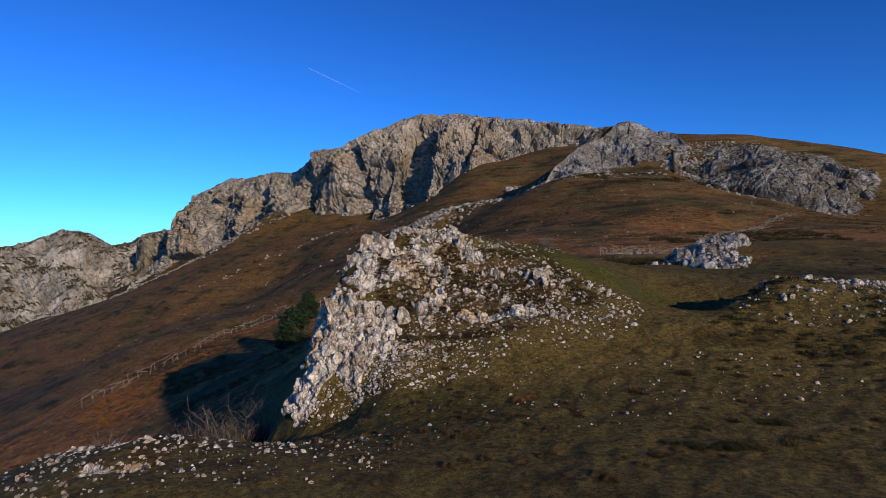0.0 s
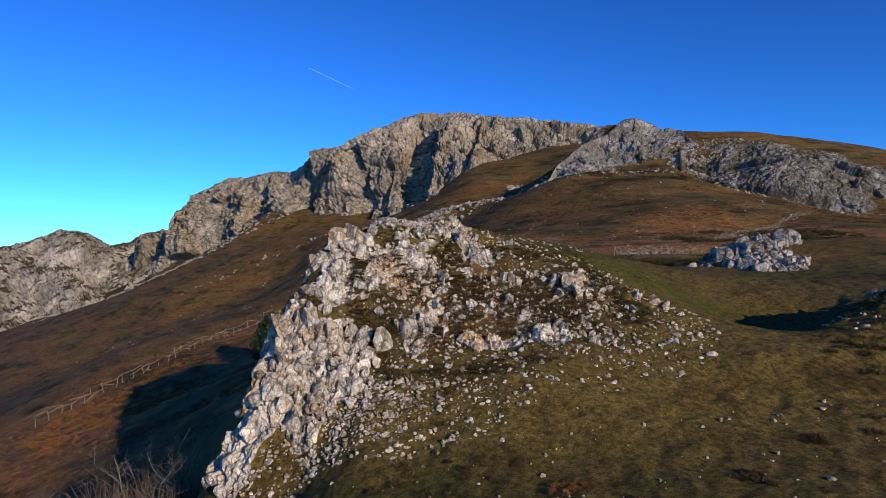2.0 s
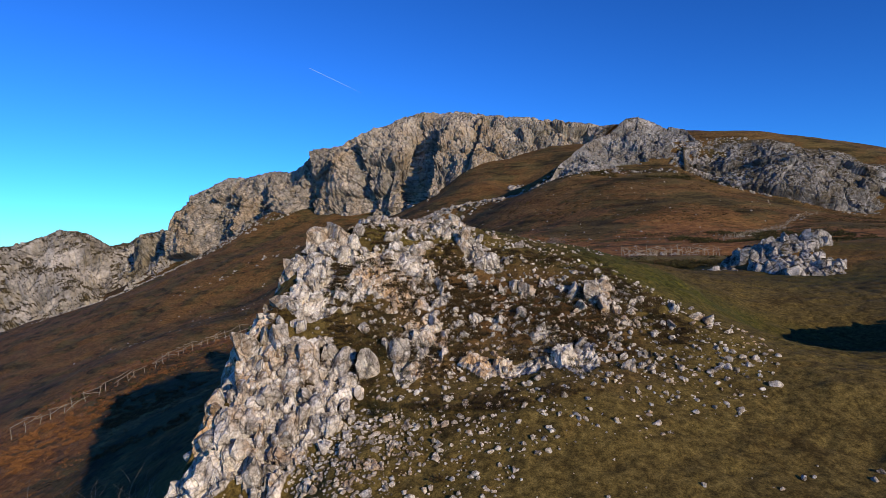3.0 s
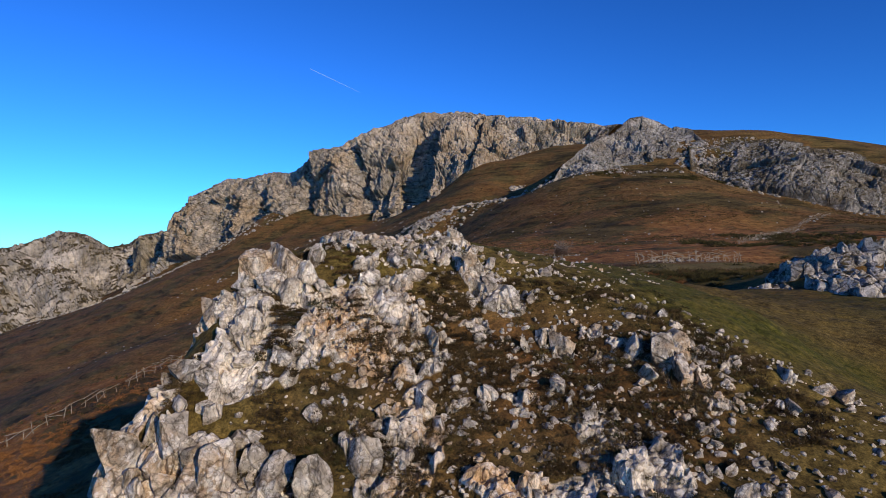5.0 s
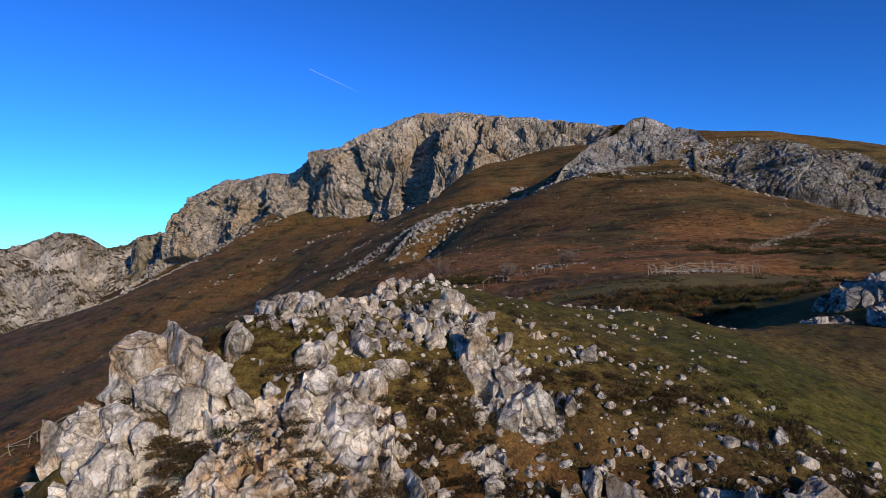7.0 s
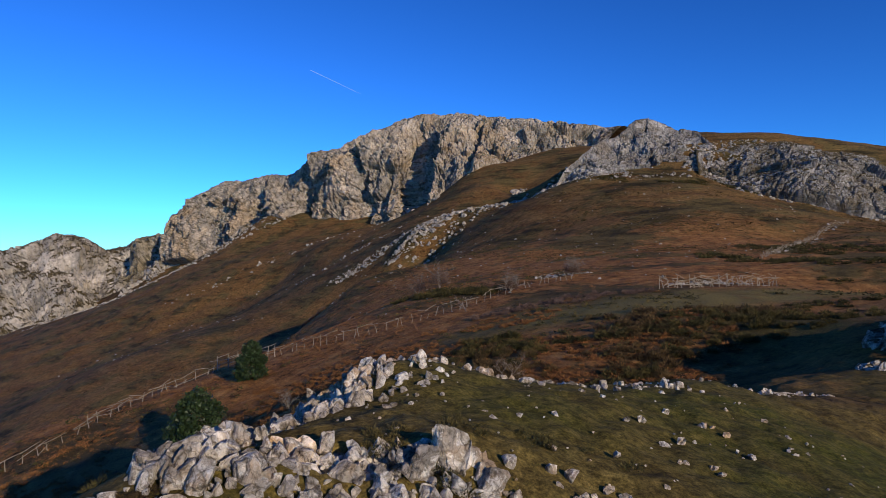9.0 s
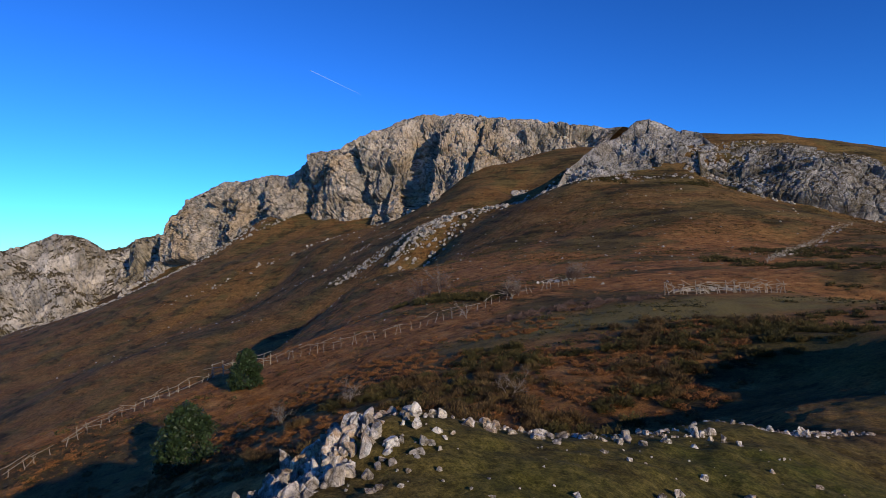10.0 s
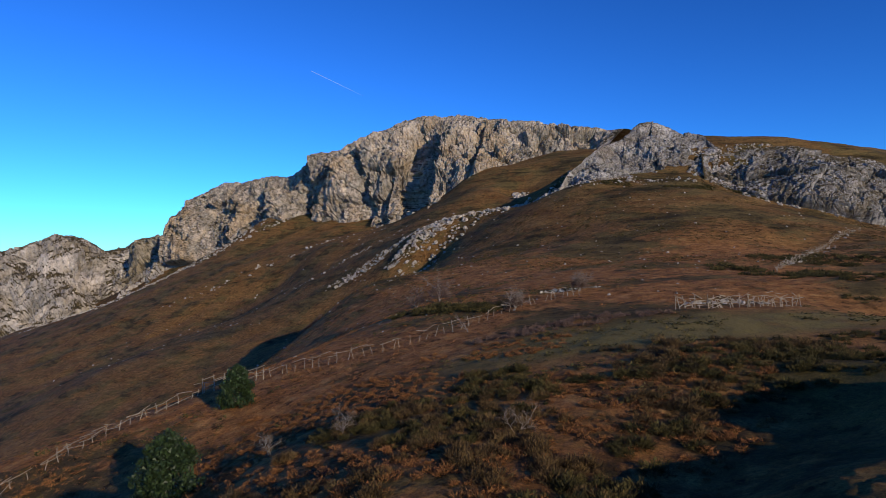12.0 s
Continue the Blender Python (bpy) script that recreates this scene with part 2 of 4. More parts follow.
# Bare rock on and round the knoll: centre, half sizes, turn.
BARE = [(-3.3, 22.5, 1.8, 1.5, 0), (-4.6, 21.7, 1.0, 1.1, 0), (-2.2, 23.2, 0.9, 0.8, 0), (-4.3, 23.9, 0.8, 1.2, 0), (-2.75, 24.95, 1.4, 0.7, 8), (-2.9, 26.5, 0.9, 0.55, 5), (-4.0, 26.0, 0.4, 0.4, 0),
        (-2.2, 25.7, 1.7, 1.1, 0), (-0.7, 25.7, 0.9, 0.8, 0), (-0.9, 26.3, 0.85, 0.85, 0), (-0.65, 27.2, 0.65, 0.55, 0), (1.1, 27.45, 0.55, 0.7, 25), (1.6, 26.9, 0.35, 0.5, 20), (-0.2, 28.5, 1.3, 0.3, 8), (2.45, 25.9, 0.3, 0.3, 0), (3.95, 25.3, 0.55, 0.6, 20), (4.4, 24.7, 0.45, 0.5, 30),
        (2.6, 24.2, 0.35, 0.6, 30), (0.9, 23.3, 0.35, 0.6, 30), (3.3, 23.2, 0.4, 0.5, 30), (5.6, 23.6, 0.4, 0.6, 30), (-1.6, 31.4, 0.8, 1.5, -18), (-2.15, 29.4, 0.45, 1.3, 4),
        (-8.6, 17.0, 1.0, 0.25, -5), (-7.3, 12.8, 1.2, 0.5, 0), (16.2, 26.0, 2.4, 0.8, 0)]


def bare(x, y):
    m = np.zeros(len(x))
    for c in BARE:
        m = np.maximum(m, blob(x, y, *c))
    return np.maximum(m, 0.34 * blob(x, y, 1.8, 24.6, 4.4, 2.6))


def rockiness(x, y):
    near = (np.abs(x - 4) < 26) & (y > 8) & (y < 52)
    m = np.zeros(len(x))
    xs, ys = x[near], y[near]
    b = bare(xs, ys)
    m[near] = smooth(0.40, 0.58, b * 0.9 + 0.62 * fbm(flat3(xs, ys, 0.8), 3, 5) * smooth(0.05, 0.3, b))
    return m


def height(x, y):
    """The land with its hummocks and tussocks."""
    x, y = np.atleast_1d(np.asarray(x, float)), np.atleast_1d(np.asarray(y, float))
    r = np.hypot(x, y + 4)
    z = land(x, y)
    z = z + 0.0016 * r * fbm(flat3(x, y, 14.0), 3, 11) * smooth(20, 80, r) + 0.05 * fbm(flat3(x, y, 1.9), 3, 21) * smooth(3, 8, r)
    return z + 0.06 * fbm(flat3(x, y, 3.0), 3, 41) * smooth(35, 90, r)


def broken(p):
    """How far jointed rock stands out of the smooth face at points p: upright leaning slabs, split into smaller blocks."""
    u = np.stack([p[:, 0] - 0.30 * p[:, 2], p[:, 1], p[:, 2]], 1) + 0.10 * np.stack([fbm(p / 0.6, 2, 51 + k) for k in (0, 3, 6)], 1)
    f1, gap, tag, tip = cells(u / (0.55, 0.7, 0.9), 3)
    f2, gapb, tagb, tipb = cells(u / (0.23, 0.3, 0.42), 9)
    f3, gapc, tagc, tipc = cells(u / (0.11, 0.13, 0.17), 19)
    d = 0.40 * (tag - 0.45) + 0.42 * tip - 0.20 * (1 - smooth(0.0, 0.10, gap)) + 0.15 * (tagb - 0.5) + 0.20 * tipb - 0.10 * (1 - smooth(0, 0.12, gapb))
    d = d + 0.05 * (tagc - 0.5) + 0.09 * tipc - 0.03 * (1 - smooth(0, 0.15, gapc)) + 0.02 * fbm(p / 0.12, 2, 71)
    return 0.32 * np.tanh(d / 0.36) + 0.05


def ground_at(x, y):
    return float(height(np.array([x]), np.array([y]))[0])


# ---------------------------------------------------------------- materials
def nodes_of(name):
    mat = bpy.data.materials.new(name)
    mat.use_nodes = True
    nt = mat.node_tree
    return mat, nt, nt.nodes["Principled BSDF"]


def add(nt, kind, **values):
    n = nt.nodes.new(kind)
    for key, v in values.items():
        n.inputs[key].default_value = v
    return n


def ramp(nt, source, stops):
    r = nt.nodes.new("ShaderNodeValToRGB")
    r.color_ramp.elements[0].position, r.color_ramp.elements[1].position = stops[0][0], stops[-1][0]
    r.color_ramp.elements[0].color, r.color_ramp.elements[1].color = (*stops[0][1], 1), (*stops[-1][1], 1)
    for pos, col in stops[1:-1]:
        r.color_ramp.elements.new(pos).color = (*col, 1)
    nt.links.new(source, r.inputs[0])
    return r.outputs[0]


def mix(nt, a, b, fac, mode="MIX"):
    m = nt.nodes.new("ShaderNodeMix")
    m.data_type, m.blend_type = "RGBA", mode
    for sock, v in ((m.inputs[0], fac), (m.inputs[6], a), (m.inputs[7], b)):
        if isinstance(v, bpy.types.NodeSocket):
            nt.links.new(v, sock)
        else:
            sock.default_value = v if isinstance(v, float) else (*v, 1)
    return m.outputs[2]


def tex(nt, coord, scale, detail=4.0, rough=0.6, stretch=None, kind="ShaderNodeTexNoise"):
    if stretch:
        mp = nt.nodes.new("ShaderNodeMapping")
        mp.inputs["Scale"].default_value = stretch
        nt.links.new(coord, mp.inputs[0])
        coord = mp.outputs[0]
    n = nt.nodes.new(kind)
    nt.links.new(coord, n.inputs["Vector"])
    n.inputs["Scale"].default_value = scale
    if kind == "ShaderNodeTexNoise":
        n.inputs["Detail"].default_value, n.inputs["Roughness"].default_value = detail, rough
    return n


def maths(nt, op, a, b):
    m = nt.nodes.new("ShaderNodeMath")
    m.operation = op
    for sock, v in ((m.inputs[0], a), (m.inputs[1], b)):
        if isinstance(v, bpy.types.NodeSocket):
            nt.links.new(v, sock)
        else:
            sock.default_value = v
    return m.outputs[0]


def bump(nt, bsdf, source, strength, distance):
    b = nt.nodes.new("ShaderNodeBump")
    b.inputs["Strength"].default_value, b.inputs["Distance"].default_value = strength, distance
    nt.links.new(source, b.inputs["Height"])
    nt.links.new(b.outputs[0], bsdf.inputs["Normal"])
    return b


def rock_colour(nt, coord, size, pale, grey, warm, warmth, joints=0.8, crust=0.0):
    """Limestone: jointed facets of unlike grey, dark lines along the joints, lichen, and ochre stains, at blocks of the
    given size in metres.
    """
    big = tex(nt, coord, 1.0 / size, 5.0, 0.62)
    fine = tex(nt, coord, 7.0 / size, 8.0, 0.78)
    bend = nt.nodes.new("ShaderNodeVectorMath")
    bend.operation = "SCALE"
    nt.links.new(big.outputs["Color"], bend.inputs[0])
    bend.inputs["Scale"].default_value = 0.55 * size
    bent = nt.nodes.new("ShaderNodeVectorMath")
    bent.operation = "ADD"
    nt.links.new(coord, bent.inputs[0])
    nt.links.new(bend.outputs[0], bent.inputs[1])
    facet = tex(nt, bent.outputs[0], 3.2 / size, stretch=(1.0, 1.0, 0.6), kind="ShaderNodeTexVoronoi")
    joint = tex(nt, bent.outputs[0], 1.5 / size, stretch=(1.0, 1.0, 0.6), kind="ShaderNodeTexVoronoi")
    joint.feature = "DISTANCE_TO_EDGE"
    crack = tex(nt, bent.outputs[0], 4.5 / size, stretch=(1.0, 1.0, 0.55), kind="ShaderNodeTexVoronoi")
    crack.feature = "DISTANCE_TO_EDGE"
    col = ramp(nt, big.outputs[0], [(0.42, grey), (0.59, pale)])
    tone = nt.nodes.new("ShaderNodeSeparateColor")
    nt.links.new(facet.outputs["Color"], tone.inputs[0])
    col = mix(nt, col, ramp(nt, tone.outputs[0], [(0.0, (0.74, 0.73, 0.71)), (0.6, (1.0, 0.99, 0.97)), (1.0, (1.14, 1.12, 1.09))]), 1.0, "MULTIPLY")
    stain = tex(nt, coord, 0.45 / size, 6.0, 0.68)
    st = ramp(nt, stain.outputs[0], [(0.50, (0, 0, 0)), (0.62, (1, 1, 1))])
    col = mix(nt, col, warm, maths(nt, "MULTIPLY", st, warmth))
    if crust:      # white weathered crust with crisp edges, and dark lichen between
        skin = tex(nt, bent.outputs[0], 2.6 / size, 9.0, 0.72)
        col = mix(nt, col, (0.82, 0.78, 0.70), maths(nt, "MULTIPLY", ramp(nt, skin.outputs[0], [(0.51, (0, 0, 0)), (0.57, (1, 1, 1))]), crust))
        col = mix(nt, col, ramp(nt, skin.outputs[0], [(0.36, (0.34, 0.32, 0.30)), (0.44, (1, 1, 1))]), 0.75, "MULTIPLY")
    lichen = ramp(nt, fine.outputs[0], [(0.38, (0.22, 0.20, 0.17)), (0.47, (0.95, 0.94, 0.92)), (0.60, (1.30, 1.28, 1.24))])
    col = mix(nt, col, lichen, 0.8, "MULTIPLY")
    col = mix(nt, col, ramp(nt, joint.outputs["Distance"], [(0.0, (0.14, 0.11, 0.07)), (0.03, (0.85, 0.84, 0.82)), (0.06, (1, 1, 1))]), 0.8 * joints, "MULTIPLY")
    col = mix(nt, col, ramp(nt, crack.outputs["Distance"], [(0.0, (0.30, 0.26, 0.20)), (0.045, (1, 1, 1))]), 0.7 * joints, "MULTIPLY")
    cut = maths(nt, "MULTIPLY", ramp(nt, joint.outputs["Distance"], [(0.0, (0, 0, 0)), (0.08, (1, 1, 1))]), 0.6)
    relief = maths(nt, "ADD", maths(nt, "ADD", fine.outputs[0], tone.outputs[0]), cut)
    return col, relief


def rock_material(name, size, pale, grey, warm, warmth, relief, ledge=0.0, joints=0.8, crust=0.0):
    mat, nt, b = nodes_of(name)
    geo = nt.nodes.new("ShaderNodeNewGeometry")
    col, fine = rock_colour(nt, geo.outputs["Position"], size, pale, grey, warm, warmth, joints, crust)
    tone = nt.nodes.new("ShaderNodeObjectInfo")
    col = mix(nt, col, ramp(nt, tone.outputs["Random"], [(0.0, (0.90, 0.89, 0.88)), (1.0, (1.10, 1.08, 1.05))]), 1.0, "MULTIPLY")
    if ledge:      # grass and heather rooted on the flatter ledges
        sep = nt.nodes.new("ShaderNodeSeparateXYZ")
        nt.links.new(geo.outputs["Normal"], sep.inputs[0])
        root = tex(nt, geo.outputs["Position"], 2.2 / size, 6.0, 0.7)
        level = maths(nt, "ADD", sep.outputs[2], maths(nt, "MULTIPLY", root.outputs[0], 1.3))
        turf = tex(nt, geo.outputs["Position"], 14.0 / size, 4.0, 0.7)
        plant = ramp(nt, turf.outputs[0], [(0.40, (0.022, 0.018, 0.009)), (0.60, (0.10, 0.075, 0.032))])
        col = mix(nt, col, plant, maths(nt, "MINIMUM", maths(nt, "MAXIMUM", maths(nt, "MULTIPLY", maths(nt, "SUBTRACT", level, 1.45 - ledge), 12.0), 0.0), 1.0))
    nt.links.new(col, b.inputs["Base Color"])
    b.inputs["Roughness"].default_value = 0.9
    b.inputs["Specular IOR Level"].default_value = 0.2
    bump(nt, b, fine, 1.0, relief)
    return mat


ROCK = rock_material("limestone", 0.7, (0.67, 0.605, 0.505), (0.34, 0.308, 0.262), (0.54, 0.34, 0.16), 0.6, 0.07, 0.0, 0.9, 0.75)
CLIFF = rock_material("cliff_limestone", 22.0, (0.43, 0.38, 0.315), (0.27, 0.25, 0.215), (0.36, 0.25, 0.13), 0.5, 1.0, 0.08, 0.4)
RIDGE = rock_material("ridge_limestone", 40.0, (0.45, 0.42, 0.37), (0.27, 0.255, 0.225), (0.20, 0.16, 0.085), 0.6, 1.2, 0.22, 0.3)
TOR = rock_material("tor_limestone", 7.0, (0.37, 0.365, 0.35), (0.21, 0.206, 0.198), (0.15, 0.11, 0.06), 0.45, 0.45, 0.10, 0.5)
SLAB = rock_material("slab_limestone", 6.0, (0.33, 0.325, 0.315), (0.18, 0.176, 0.168), (0.11, 0.085, 0.045), 0.8, 0.4, 0.26, 0.5)
# greyer stone, its colour also darkened for the partial shade on these outcrops
GREY = rock_material("grey_limestone", 0.9, (0.45, 0.43, 0.40), (0.20, 0.19, 0.175), (0.16, 0.12, 0.07), 0.5, 0.08, 0.06, 0.9, 0.3)
SCREE = rock_material("scree_limestone", 3.0, (0.46, 0.43, 0.38), (0.28, 0.265, 0.24), (0.32, 0.25, 0.16), 0.2, 0.3)


def ground_material():
    mat, nt, b = nodes_of("moor")
    geo = nt.nodes.new("ShaderNodeNewGeometry")
    pos = geo.outputs["Position"]
    att = nt.nodes.new("ShaderNodeAttribute")
    att.attribute_name = "cover"       # r: bare rock, g: green turf, b: rust bracken, alpha: mown meadow
    sep = nt.nodes.new("ShaderNodeSeparateColor")
    nt.links.new(att.outputs["Color"], sep.inputs[0])
    tuft = tex(nt, pos, 7.0, 6.0, 0.75)
    mid = tex(nt, pos, 0.55, 6.0, 0.72)
    wide = tex(nt, pos, 0.045, 6.0, 0.72)
    grain = tex(nt, pos, 30.0, 4.0, 0.7)
    grass = ramp(nt, tuft.outputs[0], [(0.36, (0.042, 0.030, 0.009)), (0.50, (0.106, 0.076, 0.021)), (0.63, (0.182, 0.132, 0.040))])
    green = ramp(nt, tuft.outputs[0], [(0.36, (0.022, 0.026, 0.004)), (0.50, (0.054, 0.056, 0.008)), (0.63, (0.096, 0.085, 0.017))])
    # patches of darker heather and of reddish litter in the sward
    sward = ramp(nt, mid.outputs[0], [(0.36, (0.40, 0.36, 0.32)), (0.46, (0.92, 0.90, 0.88)), (0.58, (1.05, 1.05, 1.0)), (0.70, (1.30, 1.12, 0.95))])
    grass = mix(nt, grass, sward, 0.8, "MULTIPLY")
    # terraces that follow the contours of the hill
    strip = tex(nt, pos, 0.10, 8.0, 0.72, (0.5, 0.5, 4.0))
    heath = ramp(nt, strip.outputs[0], [(0.38, (0.022, 0.019, 0.008)), (0.47, (0.066, 0.050, 0.018)), (0.60, (0.130, 0.096, 0.034))])
    rust = ramp(nt, mid.outputs[0], [(0.36, (0.120, 0.057, 0.019)), (0.50, (0.255, 0.114, 0.036)), (0.64, (0.34, 0.182, 0.064))])
    # single shrubs, tufts and stones as specks
    speck = tex(nt, pos, 0.8, 6.0, 0.75)
    dots = ramp(nt, speck.outputs[0], [(0.37, (0.14, 0.14, 0.12)), (0.43, (0.85, 0.86, 0.82)), (0.55, (1.0, 1.0, 1.0)), (0.66, (1.35, 1.30, 1.2))])
    rough = ramp(nt, tuft.outputs[0], [(0.36, (0.45, 0.45, 0.45)), (0.5, (1.0, 1.0, 1.0)), (0.63, (1.5, 1.45, 1.35))])
    bracken = maths(nt, "MULTIPLY", sep.outputs[2], ramp(nt, wide.outputs[0], [(0.44, (0.05, 0.05, 0.05)), (0.52, (0.95, 0.95, 0.95))]))
    far = mix(nt, mix(nt, mix(nt, heath, rust, bracken), dots, 0.9, "MULTIPLY"), rough, 0.85, "MULTIPLY")
    col = mix(nt, grass, far, ramp(nt, sep.outputs[2], [(0.12, (0, 0, 0)), (0.3, (1, 1, 1))]))
    col = mix(nt, col, green, maths(nt, "MULTIPLY", sep.outputs[1], ramp(nt, mid.outputs[0], [(0.30, (0.2, 0.2, 0.2)), (0.60, (1, 1, 1))])))
    col = mix(nt, col, ramp(nt, grain.outputs[0], [(0.38, (0.55, 0.55, 0.55)), (0.5, (1.03, 1.03, 1.03)), (0.62, (1.5, 1.45, 1.35))]), 0.8, "MULTIPLY")
    hay = ramp(nt, tuft.outputs[0], [(0.38, (0.095, 0.075, 0.022)), (0.50, (0.185, 0.142, 0.042)), (0.61, (0.26, 0.20, 0.066))])
    col = mix(nt, col, hay, att.outputs["Alpha"])
    stone, fine = rock_colour(nt, pos, 0.7, (0.67, 0.605, 0.505), (0.34, 0.308, 0.262), (0.52, 0.33, 0.16), 0.85, 0.9, 0.5)
    isrock = ramp(nt, sep.outputs[0], [(0.40, (0, 0, 0)), (0.55, (1, 1, 1))])
    col = mix(nt, col, stone, isrock)
    deep = mix(nt, tuft.outputs["Color"], fine, isrock)
    nt.links.new(col, b.inputs["Base Color"])
    b.inputs["Roughness"].default_value = 0.95
    b.inputs["Specular IOR Level"].default_value = 0.1
    relief = bump(nt, b, deep, 1.0, 0.07)
    nt.links.new(ramp(nt, sep.outputs[2], [(0.15, (0.28, 0.28, 0.28)), (0.5, (1, 1, 1))]), relief.inputs["Strength"])
    return mat


MOOR = ground_material()


def plain(name, stops, scale=6.0, rough=0.85, by_object=False):
    mat, nt, b = nodes_of(name)
    geo = nt.nodes.new("ShaderNodeNewGeometry")
    n = tex(nt, geo.outputs["Position"], scale, 4.0, 0.65)
    col = ramp(nt, n.outputs[0], stops)
    r = nt.nodes.new("ShaderNodeObjectInfo") if by_object else geo
    col = mix(nt, col, ramp(nt, r.outputs["Random"] if by_object else geo.outputs["Random Per Island"], [(0, (0.6, 0.6, 0.6)), (1, (1.3, 1.3, 1.25))]), 1.0, "MULTIPLY")
    nt.links.new(col, b.inputs["Base Color"])
    b.inputs["Roughness"].default_value = rough
    b.inputs["Specular IOR Level"].default_value = 0.2
    return mat


LEAF = plain("holly_leaf", [(0.35, (0.010, 0.020, 0.008)), (0.65, (0.035, 0.060, 0.020))], 3.0, 0.5)
GORSE = plain("gorse", [(0.32, (0.018, 0.019, 0.007)), (0.52, (0.062, 0.053, 0.016)), (0.70, (0.135, 0.096, 0.032))], 0.8)
HEATHER = plain("heather", [(0.36, (0.034, 0.023, 0.010)), (0.52, (0.088, 0.056, 0.022)), (0.66, (0.155, 0.103, 0.042))], 1.2)
FERN = plain("dead_bracken", [(0.30, (0.105, 0.048, 0.017)), (0.70, (0.29, 0.130, 0.043))], 1.5)
TWIG = plain("bare_twig", [(0.30, (0.14, 0.11, 0.09)), (0.70, (0.32, 0.27, 0.22))], 4.0)
STRAW = plain("grass_blade", [(0.35, (0.030, 0.034, 0.007)), (0.65, (0.105, 0.092, 0.022))], 2.0)
BRUSH = plain("fine_twigs", [(0.30, (0.075, 0.045, 0.035)), (0.70, (0.17, 0.115, 0.085))], 3.0)
WOOD = plain("weathered_wood", [(0.30, (0.16, 0.13, 0.095)), (0.70, (0.37, 0.31, 0.23))], 7.0)


# ---------------------------------------------------------------- mesh helpers
def mesh_of(name, verts, faces, material, smooth_faces=True):
    me = bpy.data.meshes.new(name)
    me.from_pydata([tuple(v) for v in verts], [], [tuple(f) for f in faces])
    me.materials.append(material)
    me.polygons.foreach_set("use_smooth", [smooth_faces] * len(me.polygons))
    me.update()
    return me


def grid_mesh(name, points, rows, cols, material, closed=False):
    """A sheet of rows x cols points."""
    me = bpy.data.meshes.new(name)
    a = np.arange(rows * cols).reshape(rows, cols)
    if closed:
        a = np.concatenate([a, a[:, :1]], 1)
    quads = np.stack([a[:-1, :-1], a[:-1, 1:], a[1:, 1:], a[1:, :-1]], -1).reshape(-1, 4)
    me.vertices.add(len(points))
    me.vertices.foreach_set("co", np.asarray(points, np.float32).ravel())
    me.loops.add(quads.size)
    me.loops.foreach_set("vertex_index", quads.ravel().astype(np.int32))
    me.polygons.add(len(quads))
    me.polygons.foreach_set("loop_start", np.arange(0, quads.size, 4, dtype=np.int32))
    me.polygons.foreach_set("use_smooth", np.ones(len(quads), bool))
    me.materials.append(material)
    me.update(calc_edges=True)
    me.validate()
    return me


def soup(name, tris, material):
    """Loose triangles, an array of n x 3 x 3."""
    me = bpy.data.meshes.new(name)
    n = len(tris)
    me.vertices.add(n * 3)
    me.vertices.foreach_set("co", np.asarray(tris, np.float32).ravel())
    me.loops.add(n * 3)
    me.loops.foreach_set("vertex_index", np.arange(n * 3, dtype=np.int32))
    me.polygons.add(n)
    me.polygons.foreach_set("loop_start", np.arange(0, n * 3, 3, dtype=np.int32))
    me.materials.append(material)
    me.update(calc_edges=True)
    return me


